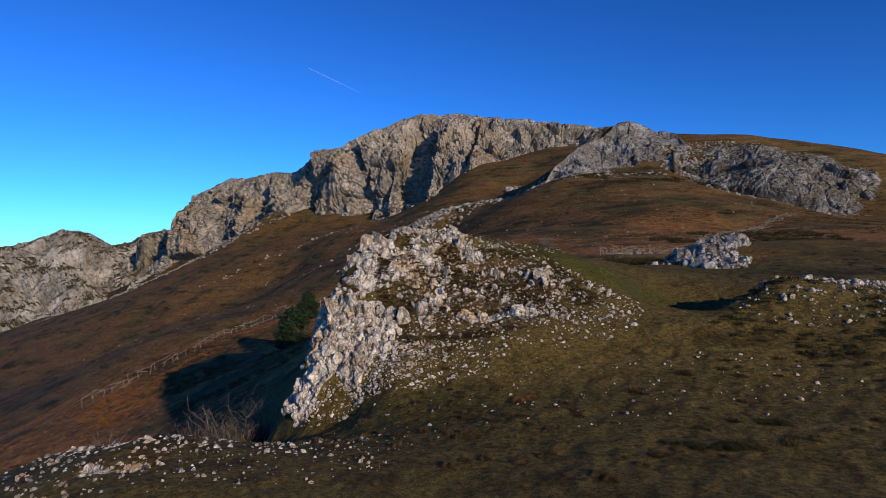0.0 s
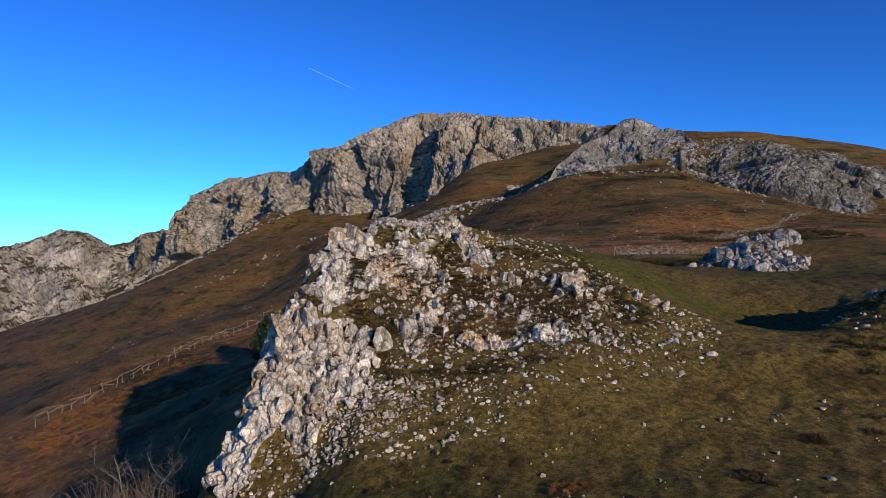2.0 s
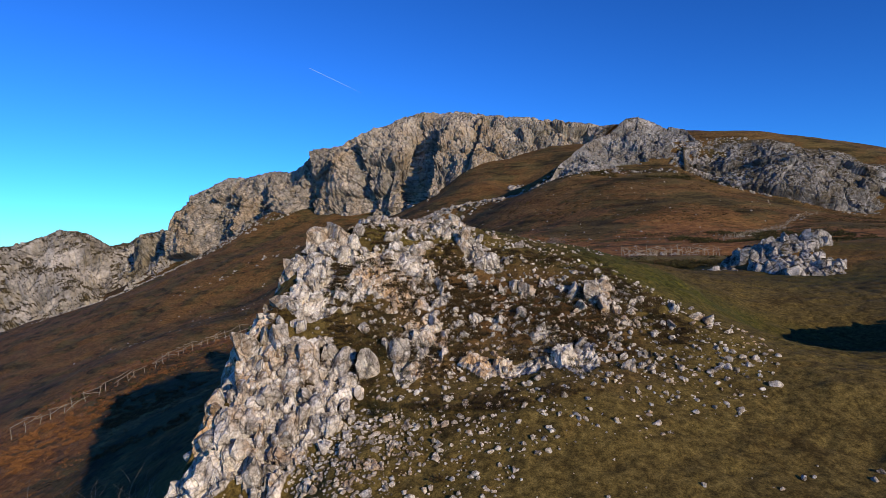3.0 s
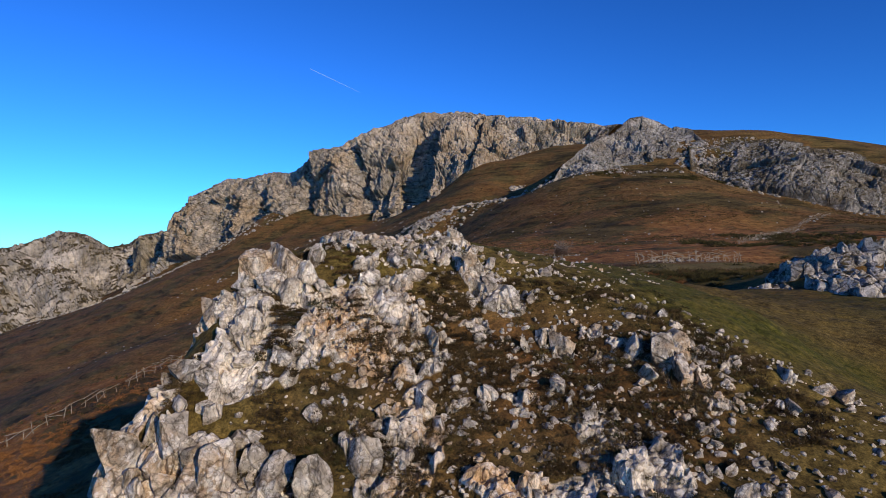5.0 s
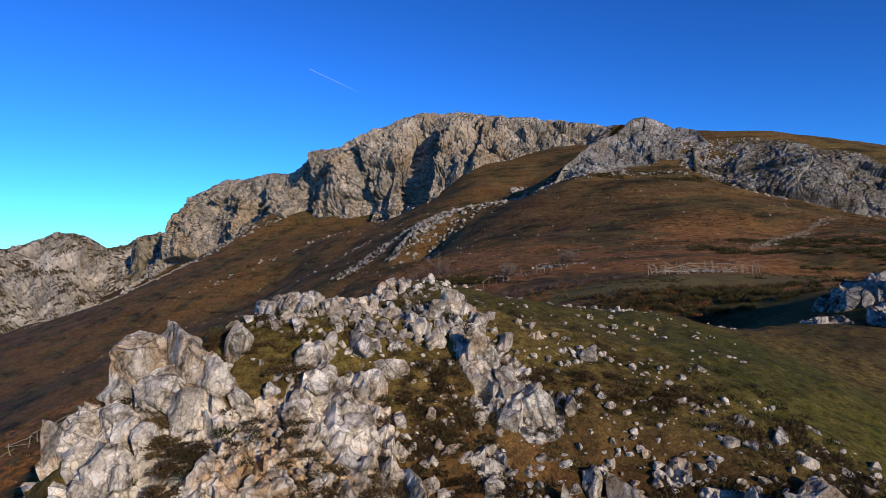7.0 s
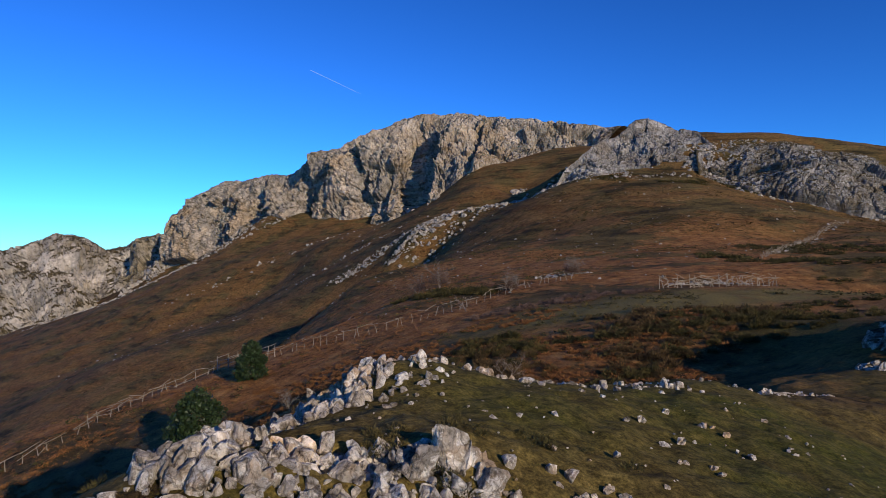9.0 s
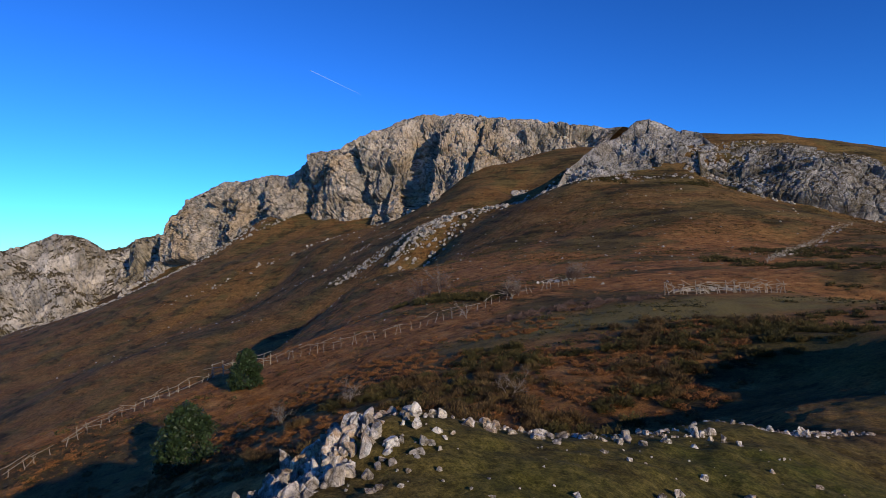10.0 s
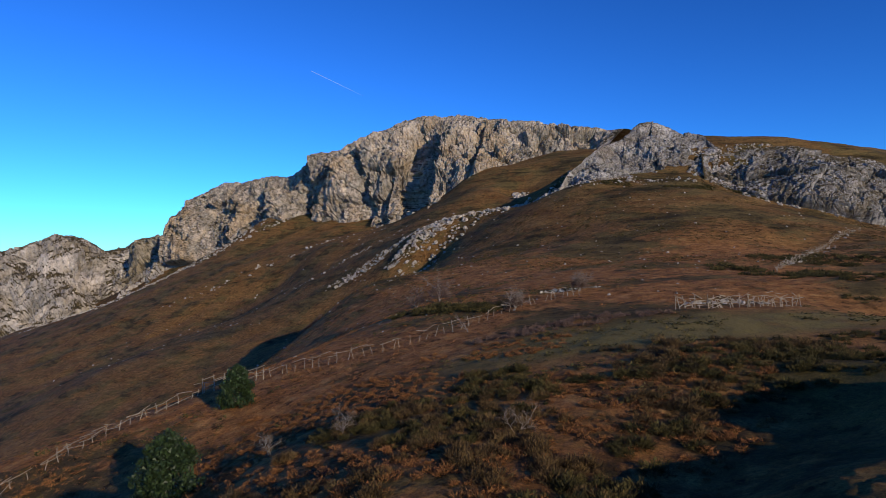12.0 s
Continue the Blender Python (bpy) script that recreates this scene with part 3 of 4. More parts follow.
# ---------------------------------------------------------------- ground
def build_ground():
    fan = np.concatenate([np.arange(-180, -48, 2.0), np.arange(-48, -40, 0.5), np.arange(-40, -14, 0.15), np.arange(-14, 14, 0.11), np.arange(14, 42, 0.15), np.arange(42, 50, 0.5), np.arange(50, 180, 2.0)])
    rings = [0.3]
    while rings[-1] < 2600:
        r = rings[-1]
        rings.append(r + (0.5 if r < 15 else 0.14 if r < 24 else 0.058 if r < 34 else 0.14 if r < 52 else r * 0.005 if r < 130 else r * 0.008 if r < 620 else r * 0.04))
    th, rr = np.meshgrid(np.radians(fan), np.array(rings))
    x, y = (rr * np.sin(th)).ravel(), (rr * np.cos(th)).ravel() - 4.0
    z = height(x, y)
    r = np.hypot(x, y + 4)
    rock = rockiness(x, y)
    p = np.stack([x, y, z], 1)
    sheet = p.reshape(len(rings), len(fan), 3)
    out = np.cross(np.gradient(sheet, axis=1), np.gradient(sheet, axis=0)).reshape(-1, 3)
    out /= np.linalg.norm(out, axis=1, keepdims=True) + 1e-12
    stone = rock > 0.02
    p[stone] += out[stone] * (rock[stone] * broken(p[stone]))[:, None]
    tussock = (r < 60) & ~stone
    p[tussock, 2] += 0.0015 * np.minimum(r[tussock], 30) * fbm(flat3(x[tussock], y[tussock], 0.32), 2, 31)
    me = grid_mesh("ground", p, len(rings), len(fan), MOOR, True)
    n1 = fbm(flat3(x, y, 2.5), 3, 61)
    turf = np.maximum.reduce([blob(x, y, 6.4, 30.5, 3.6, 5.0, 25), 0.8 * blob(x, y, 1.9, 31.4, 2.2, 2.0), 0.9 * blob(x, y, 10.2, 27.0, 3.2, 3.2),
                              0.5 * blob(x, y, 27, 50, 14, 9), 0.6 * blob(x, y, 17, 38, 6, 5), 0.35 * blob(x, y, -0.4, 17.6, 4.4, 1.8), 0.6 * blob(x, y, -1.4, 27.6, 0.6, 0.9), 0.12 * blob(x, y, 20, 72, 19, 6.0, 8)])
    turf = np.clip(turf * (1.0 + 0.6 * n1), 0, 1)
    meadow = np.clip(blob(x, y, 20, 72, 19, 6.0, 8) * (1.1 + 0.5 * n1), 0, 1)
    soil = blob(x, y, 1.6, 24.6, 4.4, 3.6) * (1 - turf) * (0.75 + 0.4 * n1)
    bracken = np.maximum(smooth(38, 48, r) * (1 - 0.9 * turf) * (1 - 0.85 * meadow) * (1 - 0.35 * smooth(0, 70, x)) * (1 - 0.5 * smooth(150, 260, r)), 0.42 * np.clip(soil, 0, 1))
    a = np.arange(len(rings) * len(fan)).reshape(len(rings), -1)
    stony = rock[a[:-1]] > 0.45      # broken rock has sharp facets
    me.polygons.foreach_set("use_smooth", ~stony.ravel())
    me.color_attributes.new("cover", "FLOAT_COLOR", "POINT").data.foreach_set("color", np.stack([rock, turf, bracken * (1 + 0.6 * smooth(0, -15, x) * smooth(150, 90, r) + 0.9 * blob(x, y, 30, 132, 65, 38)), 0.85 * meadow], 1).astype(np.float32).ravel())
    return tagged(new("ground", me), "brown moorland ground with turf, bracken and bare limestone", "ground", kind="structure")


build_ground()


# ---------------------------------------------------------------- mountain
def along(line, n):
    """n points spread evenly by station along a polyline, rounded at its corners."""
    line = np.array(line, float)
    t = np.linspace(0, len(line) - 1, n)
    i = np.clip(t.astype(int), 0, len(line) - 2)
    f = (t - i)[:, None]
    return line[i] * (1 - f) + line[i + 1] * f


def crag(name, label, crest, foot, cols, rows, material, block, jut, profile=1.0, back=40.0, drop=2.0, rough=1.0, seed=1, sink=3.0, tall=4.0, bays=()):
    """A rock face between a foot line and a crest line, broken into upright blocks, with a shoulder behind the crest."""
    top, low = along(crest, cols), along(foot, cols)
    low = low - (0, 0, sink)
    v = np.linspace(0, 1, rows)
    v3 = v[:, None, None]
    lean = v3 ** profile
    xy = low[None, :, :2] * (1 - lean) + top[None, :, :2] * lean
    z = low[None, :, 2:] * (1 - v3) + top[None, :, 2:] * v3
    p = np.concatenate([xy, z], 2)
    du, dv = np.gradient(p, axis=1), np.gradient(p, axis=0)
    nor = np.cross(du, dv)
    nor /= np.linalg.norm(nor, axis=2, keepdims=True) + 1e-9
    q = p.reshape(-1, 3)
    wob = 0.35 * np.stack([fbm(q / block, 2, seed + k) for k in (5, 15, 25)], 1)
    s1 = q / (block * 1.7, block * 1.7, block * tall) + wob * 0.8
    f1, g1, t1, k1 = cells(s1, seed)
    s2 = q / (block * 0.6, block * 0.6, block * tall * 0.42) + wob * 0.8
    f2, g2, t2, k2 = cells(s2, seed + 30)
    s3 = q / (block * 0.20, block * 0.20, block * tall * 0.12) + wob * 0.8
    f3, g3, t3, k3 = cells(s3, seed + 60)
    d = 0.9 * (t1 - 0.5) + 1.1 * k1 - 0.22 * (1 - smooth(0, 0.12, g1))
    d = d + 0.32 * (t2 - 0.5) + 0.6 * k2 - 0.12 * (1 - smooth(0, 0.10, g2))
    d = d + rough * (0.13 * (t3 - 0.5) + 0.32 * k3 - 0.08 * (1 - smooth(0, 0.12, g3)) + 0.12 * fbm(q / (block * 0.10), 2, seed + 80))
    d = d + 1.9 * fbm(q / (block * 3.0, block * 3.0, block * 14.0), 2, seed + 90)
    ends = smooth(0, 0.05, np.linspace(0, 1, cols)) * smooth(0, 0.05, np.linspace(1, 0, cols))
    fade = ends[None] * (smooth(0, 0.08, v) * (1 - 0.65 * smooth(0.82, 1.0, v)))[:, None].repeat(cols, 1)
    # bays cut back into the face, each ending in a wall that looks left
    s = np.linspace(0, 1, cols)
    hollow = np.zeros(cols)
    for a, b, deep_in in bays:
        hollow += deep_in * np.where(s < b, np.clip((s - a) / (b - a), 0, 1) ** 1.5, np.clip(1 - (s - b) / 0.006, 0, 1))
    p = p + nor * (jut * d.reshape(rows, cols) * fade - hollow[None] * (smooth(0.05, 0.2, v) * (1 - smooth(0.72, 0.95, v)))[:, None])[:, :, None]
    # shoulder behind the crest
    away = top[:, :2] - low[:, :2]
    away = away / (np.linalg.norm(away, axis=1, keepdims=True) + 1e-9)
    shoulder = []
    for k in (0.03, 0.1, 0.25, 0.5, 1.0):
        s = p[-1].copy()
        s[:, :2] += away * back * k
        s[:, 2] -= drop * k * k
        s[:, 2] += jut * 0.10 * fbm(s / (block * 0.6), 3, seed + 99) * (1 - k)
        shoulder.append(s)
    p = np.concatenate([p, np.array(shoulder)], 0)
    me = grid_mesh(name, p.reshape(-1, 3), p.shape[0], cols, material)
    me.polygons.foreach_set("use_smooth", np.zeros(len(me.polygons), bool))
    return tagged(new(name, me), label, "cliff", kind="structure")


crag("mountain_cliff", "long grey limestone cliff with ochre stains below the summit", MAIN_CREST, MAIN_FOOT, 700, 190, CLIFF, 18.0, 10.0, 1.3, 130.0, 9.0, 1.0, 3, 5.0, 7.0, ((0.54, 0.645, 24), (0.20, 0.25, 12), (0.31, 0.36, 10), (0.42, 0.46, 9), (0.70, 0.74, 8)))
crag("mountain_ridge", "far grey limestone ridge with broken crest", LEFT_CREST, LEFT_FOOT, 420, 190, RIDGE, 17.0, 12.0, 1.0, 170.0, 60.0, 0.3, 7, 5.0, 2.4)
crag("limestone_tor", "grey limestone tor on the hillside shoulder", TOR_CREST, TOR_FOOT, 320, 130, TOR, 10.0, 3.8, 1.5, 24.0, 8.0, 0.8, 11, 2.0, 1.8)
crag("limestone_slabs", "tilted grey limestone slabs on the hillside", SLAB_CREST, SLAB_FOOT, 360, 150, SLAB, 8.5, 3.0, 1.25, 17.0, 5.0, 0.8, 13, 1.5, 1.3)

# ---------------------------------------------------------------- rocks
rng = np.random.default_rng(4)


def rock_shape(seed, level=2, planes=11, squash=(1.0, 1.0, 0.8)):
    """A weathered block: a ball cut by flat joints, pitted."""
    bm = bmesh.new()
    bmesh.ops.create_icosphere(bm, subdivisions=level, radius=1.0)
    r = np.random.default_rng(seed)
    v = np.array([x.co for x in bm.verts])
    f = [[x.index for x in p.verts] for p in bm.faces]
    bm.free()
    axes = np.linalg.qr(r.normal(size=(3, 3)) * 0.5 + np.eye(3))[0]
    cuts = [(axes[:, k % 3] * (1 if k < 3 else -1) + r.normal(size=3) * 0.28, r.uniform(0.30, 0.68)) for k in range(6)]
    cuts += [(r.normal(size=3), r.uniform(0.45, 0.78)) for _ in range(planes - 5)]
    for n, d in cuts:
        n = n / np.linalg.norm(n)
        over = np.maximum(v @ n - d, 0)
        v = v - over[:, None] * n * r.uniform(0.9, 1.0)
    v = v / np.abs(v).max(0)
    v = v * (1 + 0.06 * fbm(v * 1.5 + seed, 2, seed)[:, None])
    if level > 2:
        f1, gap, tag, tip = cells(v * 2.1 + seed, seed)
        v = v * (1 + (0.06 * (tag - 0.5) + 0.14 * tip - 0.05 * (1 - smooth(0, 0.12, gap)) + 0.03 * fbm(v * 7.0, 2, seed + 5))[:, None])
    return v * squash, f


ROCKS = []
for k in range(10):
    v, f = rock_shape(100 + k, 4 if k < 4 else 3, 12 + k % 5, (1.0, 0.7 + 0.05 * k, 0.7 + 0.09 * (k % 5)))
    ROCKS.append(mesh_of("rock", v, f, ROCK, False))


def put_rock(x, y, size, tall=1.0, lean=12.0, sink=0.3, which=None, label="pale weathered limestone boulder set in the turf", group="boulders"):
    k = int(rng.integers(0, 10)) if which is None else which
    ob = new("boulder", ROCKS[k])
    z = float(height(np.array([x]), np.array([y]))[0])
    ob.matrix_world = (pose(x, y, z + size * tall * (0.7 - 2 * sink) * 0.5, rng.uniform(-lean, lean), rng.uniform(-lean, lean), rng.uniform(0, 360))
                       @ Matrix.Diagonal((size * rng.uniform(0.8, 1.15) * 0.55, size * rng.uniform(0.7, 1.0) * 0.55, size * tall * 0.6, 1)))
    return tagged(ob, label, "rock", group)


# The blocks that stand out: x, y, size, height over width.
TOP = [(-3.35, 26.75, 0.85, 1.2), (-2.75, 26.65, 0.85, 1.35), (-2.35, 26.42, 0.55, 1.6), (-2.95, 26.35, 0.7, 1.1), (-3.5, 26.4, 0.5, 1.1), (-2.3, 26.95, 0.36, 1.9), (-3.05, 26.95, 0.6, 1.5),
       (-2.6, 26.1, 0.5, 1.1), (-3.3, 26.05, 0.45, 0.9), (-1.95, 26.2, 0.4, 1.2), (-3.95, 26.0, 0.5, 1.0), (-1.62, 27.75, 0.36, 1.1), (-1.25, 27.9, 0.38, 0.9), (-0.76, 28.75, 0.36, 0.9), (0.57, 28.5, 0.45, 1.2),
       (0.25, 28.35, 0.36, 1.1), (0.05, 27.95, 0.4, 0.9), (-0.45, 28.2, 0.34, 0.9), (0.9, 28.3, 0.36, 0.9), (1.3, 28.1, 0.32, 0.9), (-0.75, 27.35, 0.6, 0.7), (-0.35, 27.2, 0.45, 0.7), (-1.2, 26.6, 0.45, 0.8), (-0.6, 26.4, 0.45, 0.8), (-1.35, 26.2, 0.4, 0.9)]
FACE = [(0.95, 27.65, 0.75, 0.9), (1.25, 27.3, 0.6, 1.0), (1.6, 26.95, 0.5, 1.2), (2.0, 27.0, 0.32, 1.2), (2.45, 25.95, 0.6, 0.85), (2.1, 26.15, 0.35, 1.2), (1.75, 25.9, 0.22, 2.6), (2.5, 28.1, 0.25, 1.0), (4.17, 28.1, 0.2, 0.9),
        (3.6, 25.5, 0.5, 1.0), (4.0, 25.35, 0.7, 1.2), (4.25, 25.0, 0.6, 1.0), (4.45, 25.65, 0.45, 1.0), (3.65, 25.0, 0.5, 0.8), (6.13, 25.2, 0.42, 0.9), (6.6, 25.0, 0.36, 0.8), (6.85, 24.9, 0.4, 0.7), (2.15, 24.85, 0.42, 0.9),
        (0.0, 24.55, 0.5, 1.1), (0.2, 24.3, 0.42, 0.9), (-1.75, 24.3, 0.36, 1.1), (-0.9, 23.7, 0.62, 1.3), (-1.5, 23.5, 0.7, 1.2), (-2.15, 23.6, 0.75, 1.1), (-2.9, 23.4, 0.8, 1.2), (-3.6, 23.7, 0.8, 1.2), (-4.3, 23.6, 0.75, 1.3),
        (-3.5, 24.6, 0.5, 0.7), (-2.4, 25.0, 0.45, 0.7), (-3.95, 24.7, 0.5, 0.9), (4.21, 22.81, 0.36, 0.9), (5.77, 24.46, 0.34, 1.0), (7.07, 22.15, 0.3, 0.8)]
for x, y, size, tall in TOP + FACE:
    put_rock(x, y, size, tall, 14, 0.25, int(rng.integers(0, 4)))


def stone_field(name, label, xs, ys, sizes, material=ROCK, level=1, tall=0.75):
    """Blocks and stones past counting, in one mesh."""
    z = height(xs, ys)
    allv, allf, n = [], [], 0
    shapes = [rock_shape(300 + k, level, 6 + 2 * level, (1, 0.85, 1.0)) for k in range(7)]
    for k in range(len(xs)):
        v, f = shapes[int(rng.integers(0, 7))]
        turn = Euler((rng.normal() * 0.3, rng.normal() * 0.3, rng.uniform(0, 6.28))).to_matrix()
        h = tall * rng.uniform(0.6, 1.4)
        w = (v * (0.5, 0.5, 0.5 * h) * sizes[k]) @ np.array(turn).T + (xs[k], ys[k], z[k] + (0.5 * h - 0.3) * 0.5 * sizes[k])
        allv.append(w)
        allf.append(np.array(f) + n)
        n += len(v)
    return tagged(new(name, mesh_of(name, np.concatenate(allv), np.concatenate(allf), material, False)), label, "stones", kind="stuff")


def spread(n, cx, cy, rx, ry, turn=0.0):
    a, d = rng.uniform(0, 2 * math.pi, n), np.sqrt(rng.uniform(size=n))
    u, v = rx * d * np.cos(a), ry * d * np.sin(a)
    c, s = math.cos(radians(turn)), math.sin(radians(turn))
    return cx + u * c - v * s, cy + u * s + v * c


def scatter(n, cx, cy, rx, ry, small, large, tall=0.9, group="stones", turn=0.0, power=2.5, single=True, material=ROCK):
    xs, ys = spread(n, cx, cy, rx, ry, turn)
    sizes = small + (large - small) * rng.uniform(size=n) ** power
    if single:
        for x, y, size in zip(xs, ys, sizes):
            put_rock(x, y, size, tall * rng.uniform(0.7, 1.3), 20, 0.3, None, "loose pale limestone block lying in the turf", group)
    else:
        stone_field("limestone_blocks", "loose pale limestone blocks lying in the turf", xs, ys, sizes, material, 2, tall)


scatter(70, -3.4, 22.7, 1.6, 1.5, 0.20, 0.55, 1.3, "", 0, 1.5, single=False)
scatter(18, -3.2, 24.9, 1.4, 0.6, 0.15, 0.40, 0.7, "face blocks", 10, 1.5)
scatter(35, -0.1, 28.4, 2.3, 0.45, 0.10, 0.30, 0.9, "crest blocks", 6)
scatter(45, 2.4, 25.4, 3.2, 1.9, 0.12, 0.36, 0.75, "slope blocks")
scatter(40, 2.4, 33.4, 3.4, 0.55, 0.08, 0.24, 1.0, "rim blocks", 20)
scatter(40, -1.4, 31.3, 0.7, 1.35, 0.12, 0.36, 1.5, "spur blocks", -18, 1.6)
scatter(28, -2.05, 29.3, 0.45, 1.5, 0.12, 0.36, 1.4, "flank blocks", 4, 1.6)
for row in ((160, -3.4, 22.6, 1.8, 1.6, 0.12, 0.36, 1.3, "", 0, 1.5), (300, 2.0, 25.2, 4.0, 2.2, 0.05, 0.24, 0.7, ""), (300, 2.6, 23.4, 4.2, 1.5, 0.05, 0.24, 0.7, ""), (110, -0.6, 26.8, 1.8, 1.4, 0.08, 0.26, 0.9, ""), (260, -0.4, 25.0, 1.5, 1.0, 0.06, 0.26, 0.8, ""),
            (120, 5.8, 24.0, 2.2, 1.6, 0.05, 0.26, 0.7, ""), (240, -1.9, 21.4, 1.2, 1.2, 0.06, 0.22, 0.7, ""), (240, -3.5, 20.5, 1.4, 0.7, 0.05, 0.20, 0.7, ""), (420, -1.35, 31.4, 0.9, 1.6, 0.06, 0.24, 1.3, "", -18), (320, -2.05, 29.3, 0.55, 1.7, 0.06, 0.24, 1.3, "", 4), (260, -0.8, 28.0, 1.9, 0.6, 0.06, 0.24, 1.1, "", 12), (90, 2.2, 33.6, 3.6, 0.5, 0.07, 0.22, 0.9, "", 20), (40, -0.3, 31.8, 0.8, 1.2, 0.07, 0.22, 1.0, ""),
            (150, 7.6, 36.7, 2.9, 0.45, 0.08, 0.28, 0.8, "", 24), (200, 16.3, 26.0, 3.2, 0.9, 0.12, 0.45, 0.9, ""), (220, 15.2, 23.2, 3.8, 2.4, 0.06, 0.28, 0.8, ""), (120, -8.4, 17.2, 4.4, 0.6, 0.06, 0.22, 0.9, "", -4), (170, -7.2, 13.2, 3.2, 1.6, 0.05, 0.18, 0.8, "", -5),
            (120, -6.0, 15.8, 4.6, 1.8, 0.05, 0.18, 0.8, "", -10)):
    scatter(*row, single=False)
# grey outcrops on the rise beyond the hollow
for row in ((260, 18.8, 41.5, 2.2, 2.2, 0.25, 0.95, 1.0, "", 0, 1.8), (300, 20.5, 46.3, 3.0, 2.2, 0.25, 1.15, 1.0, "", 0, 1.8), (60, 15.6, 43.2, 1.2, 0.6, 0.2, 0.6, 0.9, "")):
    scatter(*row, single=False, material=GREY)


def near_stones():
    parts = [spread(2200, 2.4, 23.9, 5.4, 3.4), spread(900, 2.0, 26.2, 3.6, 2.4), spread(700, -1.8, 21.2, 1.6, 1.3), spread(500, -0.6, 20.6, 2.6, 1.3), spread(650, -6.6, 14.6, 6.0, 3.4, -4),
             spread(260, 4.0, 17.5, 8.0, 3.0), spread(260, 2.6, 31.5, 3.8, 4.0), spread(300, 16.0, 25.0, 4.5, 2.0)]
    xs, ys = np.concatenate([p[0] for p in parts]), np.concatenate([p[1] for p in parts])
    sizes = 0.035 + 0.13 * rng.uniform(size=len(xs)) ** 3
    stone_field("stones", "small pale limestone stones strewn over the turf", xs, ys, sizes)


near_stones()


def far_stones():
    parts, sizes = [], []
    for n, cx, cy, rx, ry, turn, small, large in (
            (240, 6, 283, 32, 11, 35, 0.6, 2.4), (420, -6, 287, 21, 5.5, 25, 0.6, 2.6), (160, -38, 300, 16, 3, 20, 0.4, 1.4), (120, 40, 296, 14, 8, 50, 0.6, 2.6), (200, 104, 252, 12, 9, -30, 0.5, 2.2), (120, 102, 257, 6, 9, 0, 1.0, 3.6), (200, 46, 266, 11, 8, 30, 0.6, 2.8), (160, 62, 306, 22, 14, 30, 0.6, 2.4), (140, 116, 268, 16, 4, -8, 0.5, 1.8), (110, 32, 292, 20, 7, 60, 0.7, 2.8), (50, 44, 372, 5, 9, 0, 1.5, 5.5), (36, 33, 294, 8, 3, 40, 1.6, 4.0), (2, -12.5, 274, 0.5, 0.5, 0, 2.4, 3.2),
            (70, -110, 430, 75, 8, 20, 0.8, 2.8), (420, -200, 520, 85, 16, 18, 0.8, 3.2), (420, -290, 560, 75, 26, 30, 1.0, 3.6), (200, -330, 580, 60, 14, 10, 1.0, 3.4), (60, -50, 345, 32, 4, 18, 0.6, 2.0),
            (80, 76, 246, 26, 4, -6, 0.45, 1.9), (110, 126, 223, 29, 4, -25, 0.45, 2.0), (30, 16.5, 103, 4.5, 0.7, 8, 0.25, 0.8), (60, 29, 86, 6, 0.7, 8, 0.2, 0.7),
            (90, 80, 153, 40, 1.6, 49, 0.3, 0.9), (2, 35, 153.4, 0.4, 0.4, 0, 1.0, 1.4), (3, -5, 273.7, 1.2, 1.2, 0, 2.3, 3.0), (160, 12, 130, 55, 40, 0, 0.15, 0.55), (320, 30, 215, 100, 70, 0, 0.25, 0.9), (150, -90, 330, 110, 70, 10, 0.4, 1.5), (160, 108, 258, 9, 14, 0, 0.5, 2.2), (150, 60, 256, 14, 7, 0, 0.5, 2.0), (150, -26, 298, 24, 4, 20, 0.6, 2.4), (150, 22, 322, 22, 6, 10, 0.6, 2.4)):
        parts.append(spread(n, cx, cy, rx, ry, turn))
        sizes.append(small + (large - small) * rng.uniform(size=n) ** 2)
    stone_field("hillside_stones", "scattered grey boulders on the far hillside", np.concatenate([p[0] for p in parts]), np.concatenate([p[1] for p in parts]), np.concatenate(sizes), SCREE)


far_stones()


# ---------------------------------------------------------------- scrub
def clump_shape(seed, blades, spread_out=1.0, width=0.05):
    """A lumpy mound of short upright sprigs, radius and height about 1."""
    r = np.random.default_rng(seed)
    way = r.normal(size=(blades, 3)) * (1, 1, 0.8) + (0, 0, 0.35)
    way[:, 2] = np.abs(way[:, 2])
    way /= np.linalg.norm(way, axis=1, keepdims=True)
    lump = 0.75 + 0.35 * fbm(way * 2.5 + seed, 2, seed)
    start = way * (r.uniform(0.15, 1.0, blades) ** 0.5 * 0.8 * lump)[:, None]
    grow = way + (0, 0, 0.7) + r.normal(size=(blades, 3)) * 0.35
    grow /= np.linalg.norm(grow, axis=1, keepdims=True)
    tip = start + grow * (r.uniform(0.12, 0.32, blades) * spread_out)[:, None]
    side = np.cross(grow, r.normal(size=(blades, 3)))
    side = side / (np.linalg.norm(side, axis=1, keepdims=True) + 1e-9) * width * r.uniform(0.5, 1.3, blades)[:, None]
    return np.stack([start - side, start + side, tip], 1)


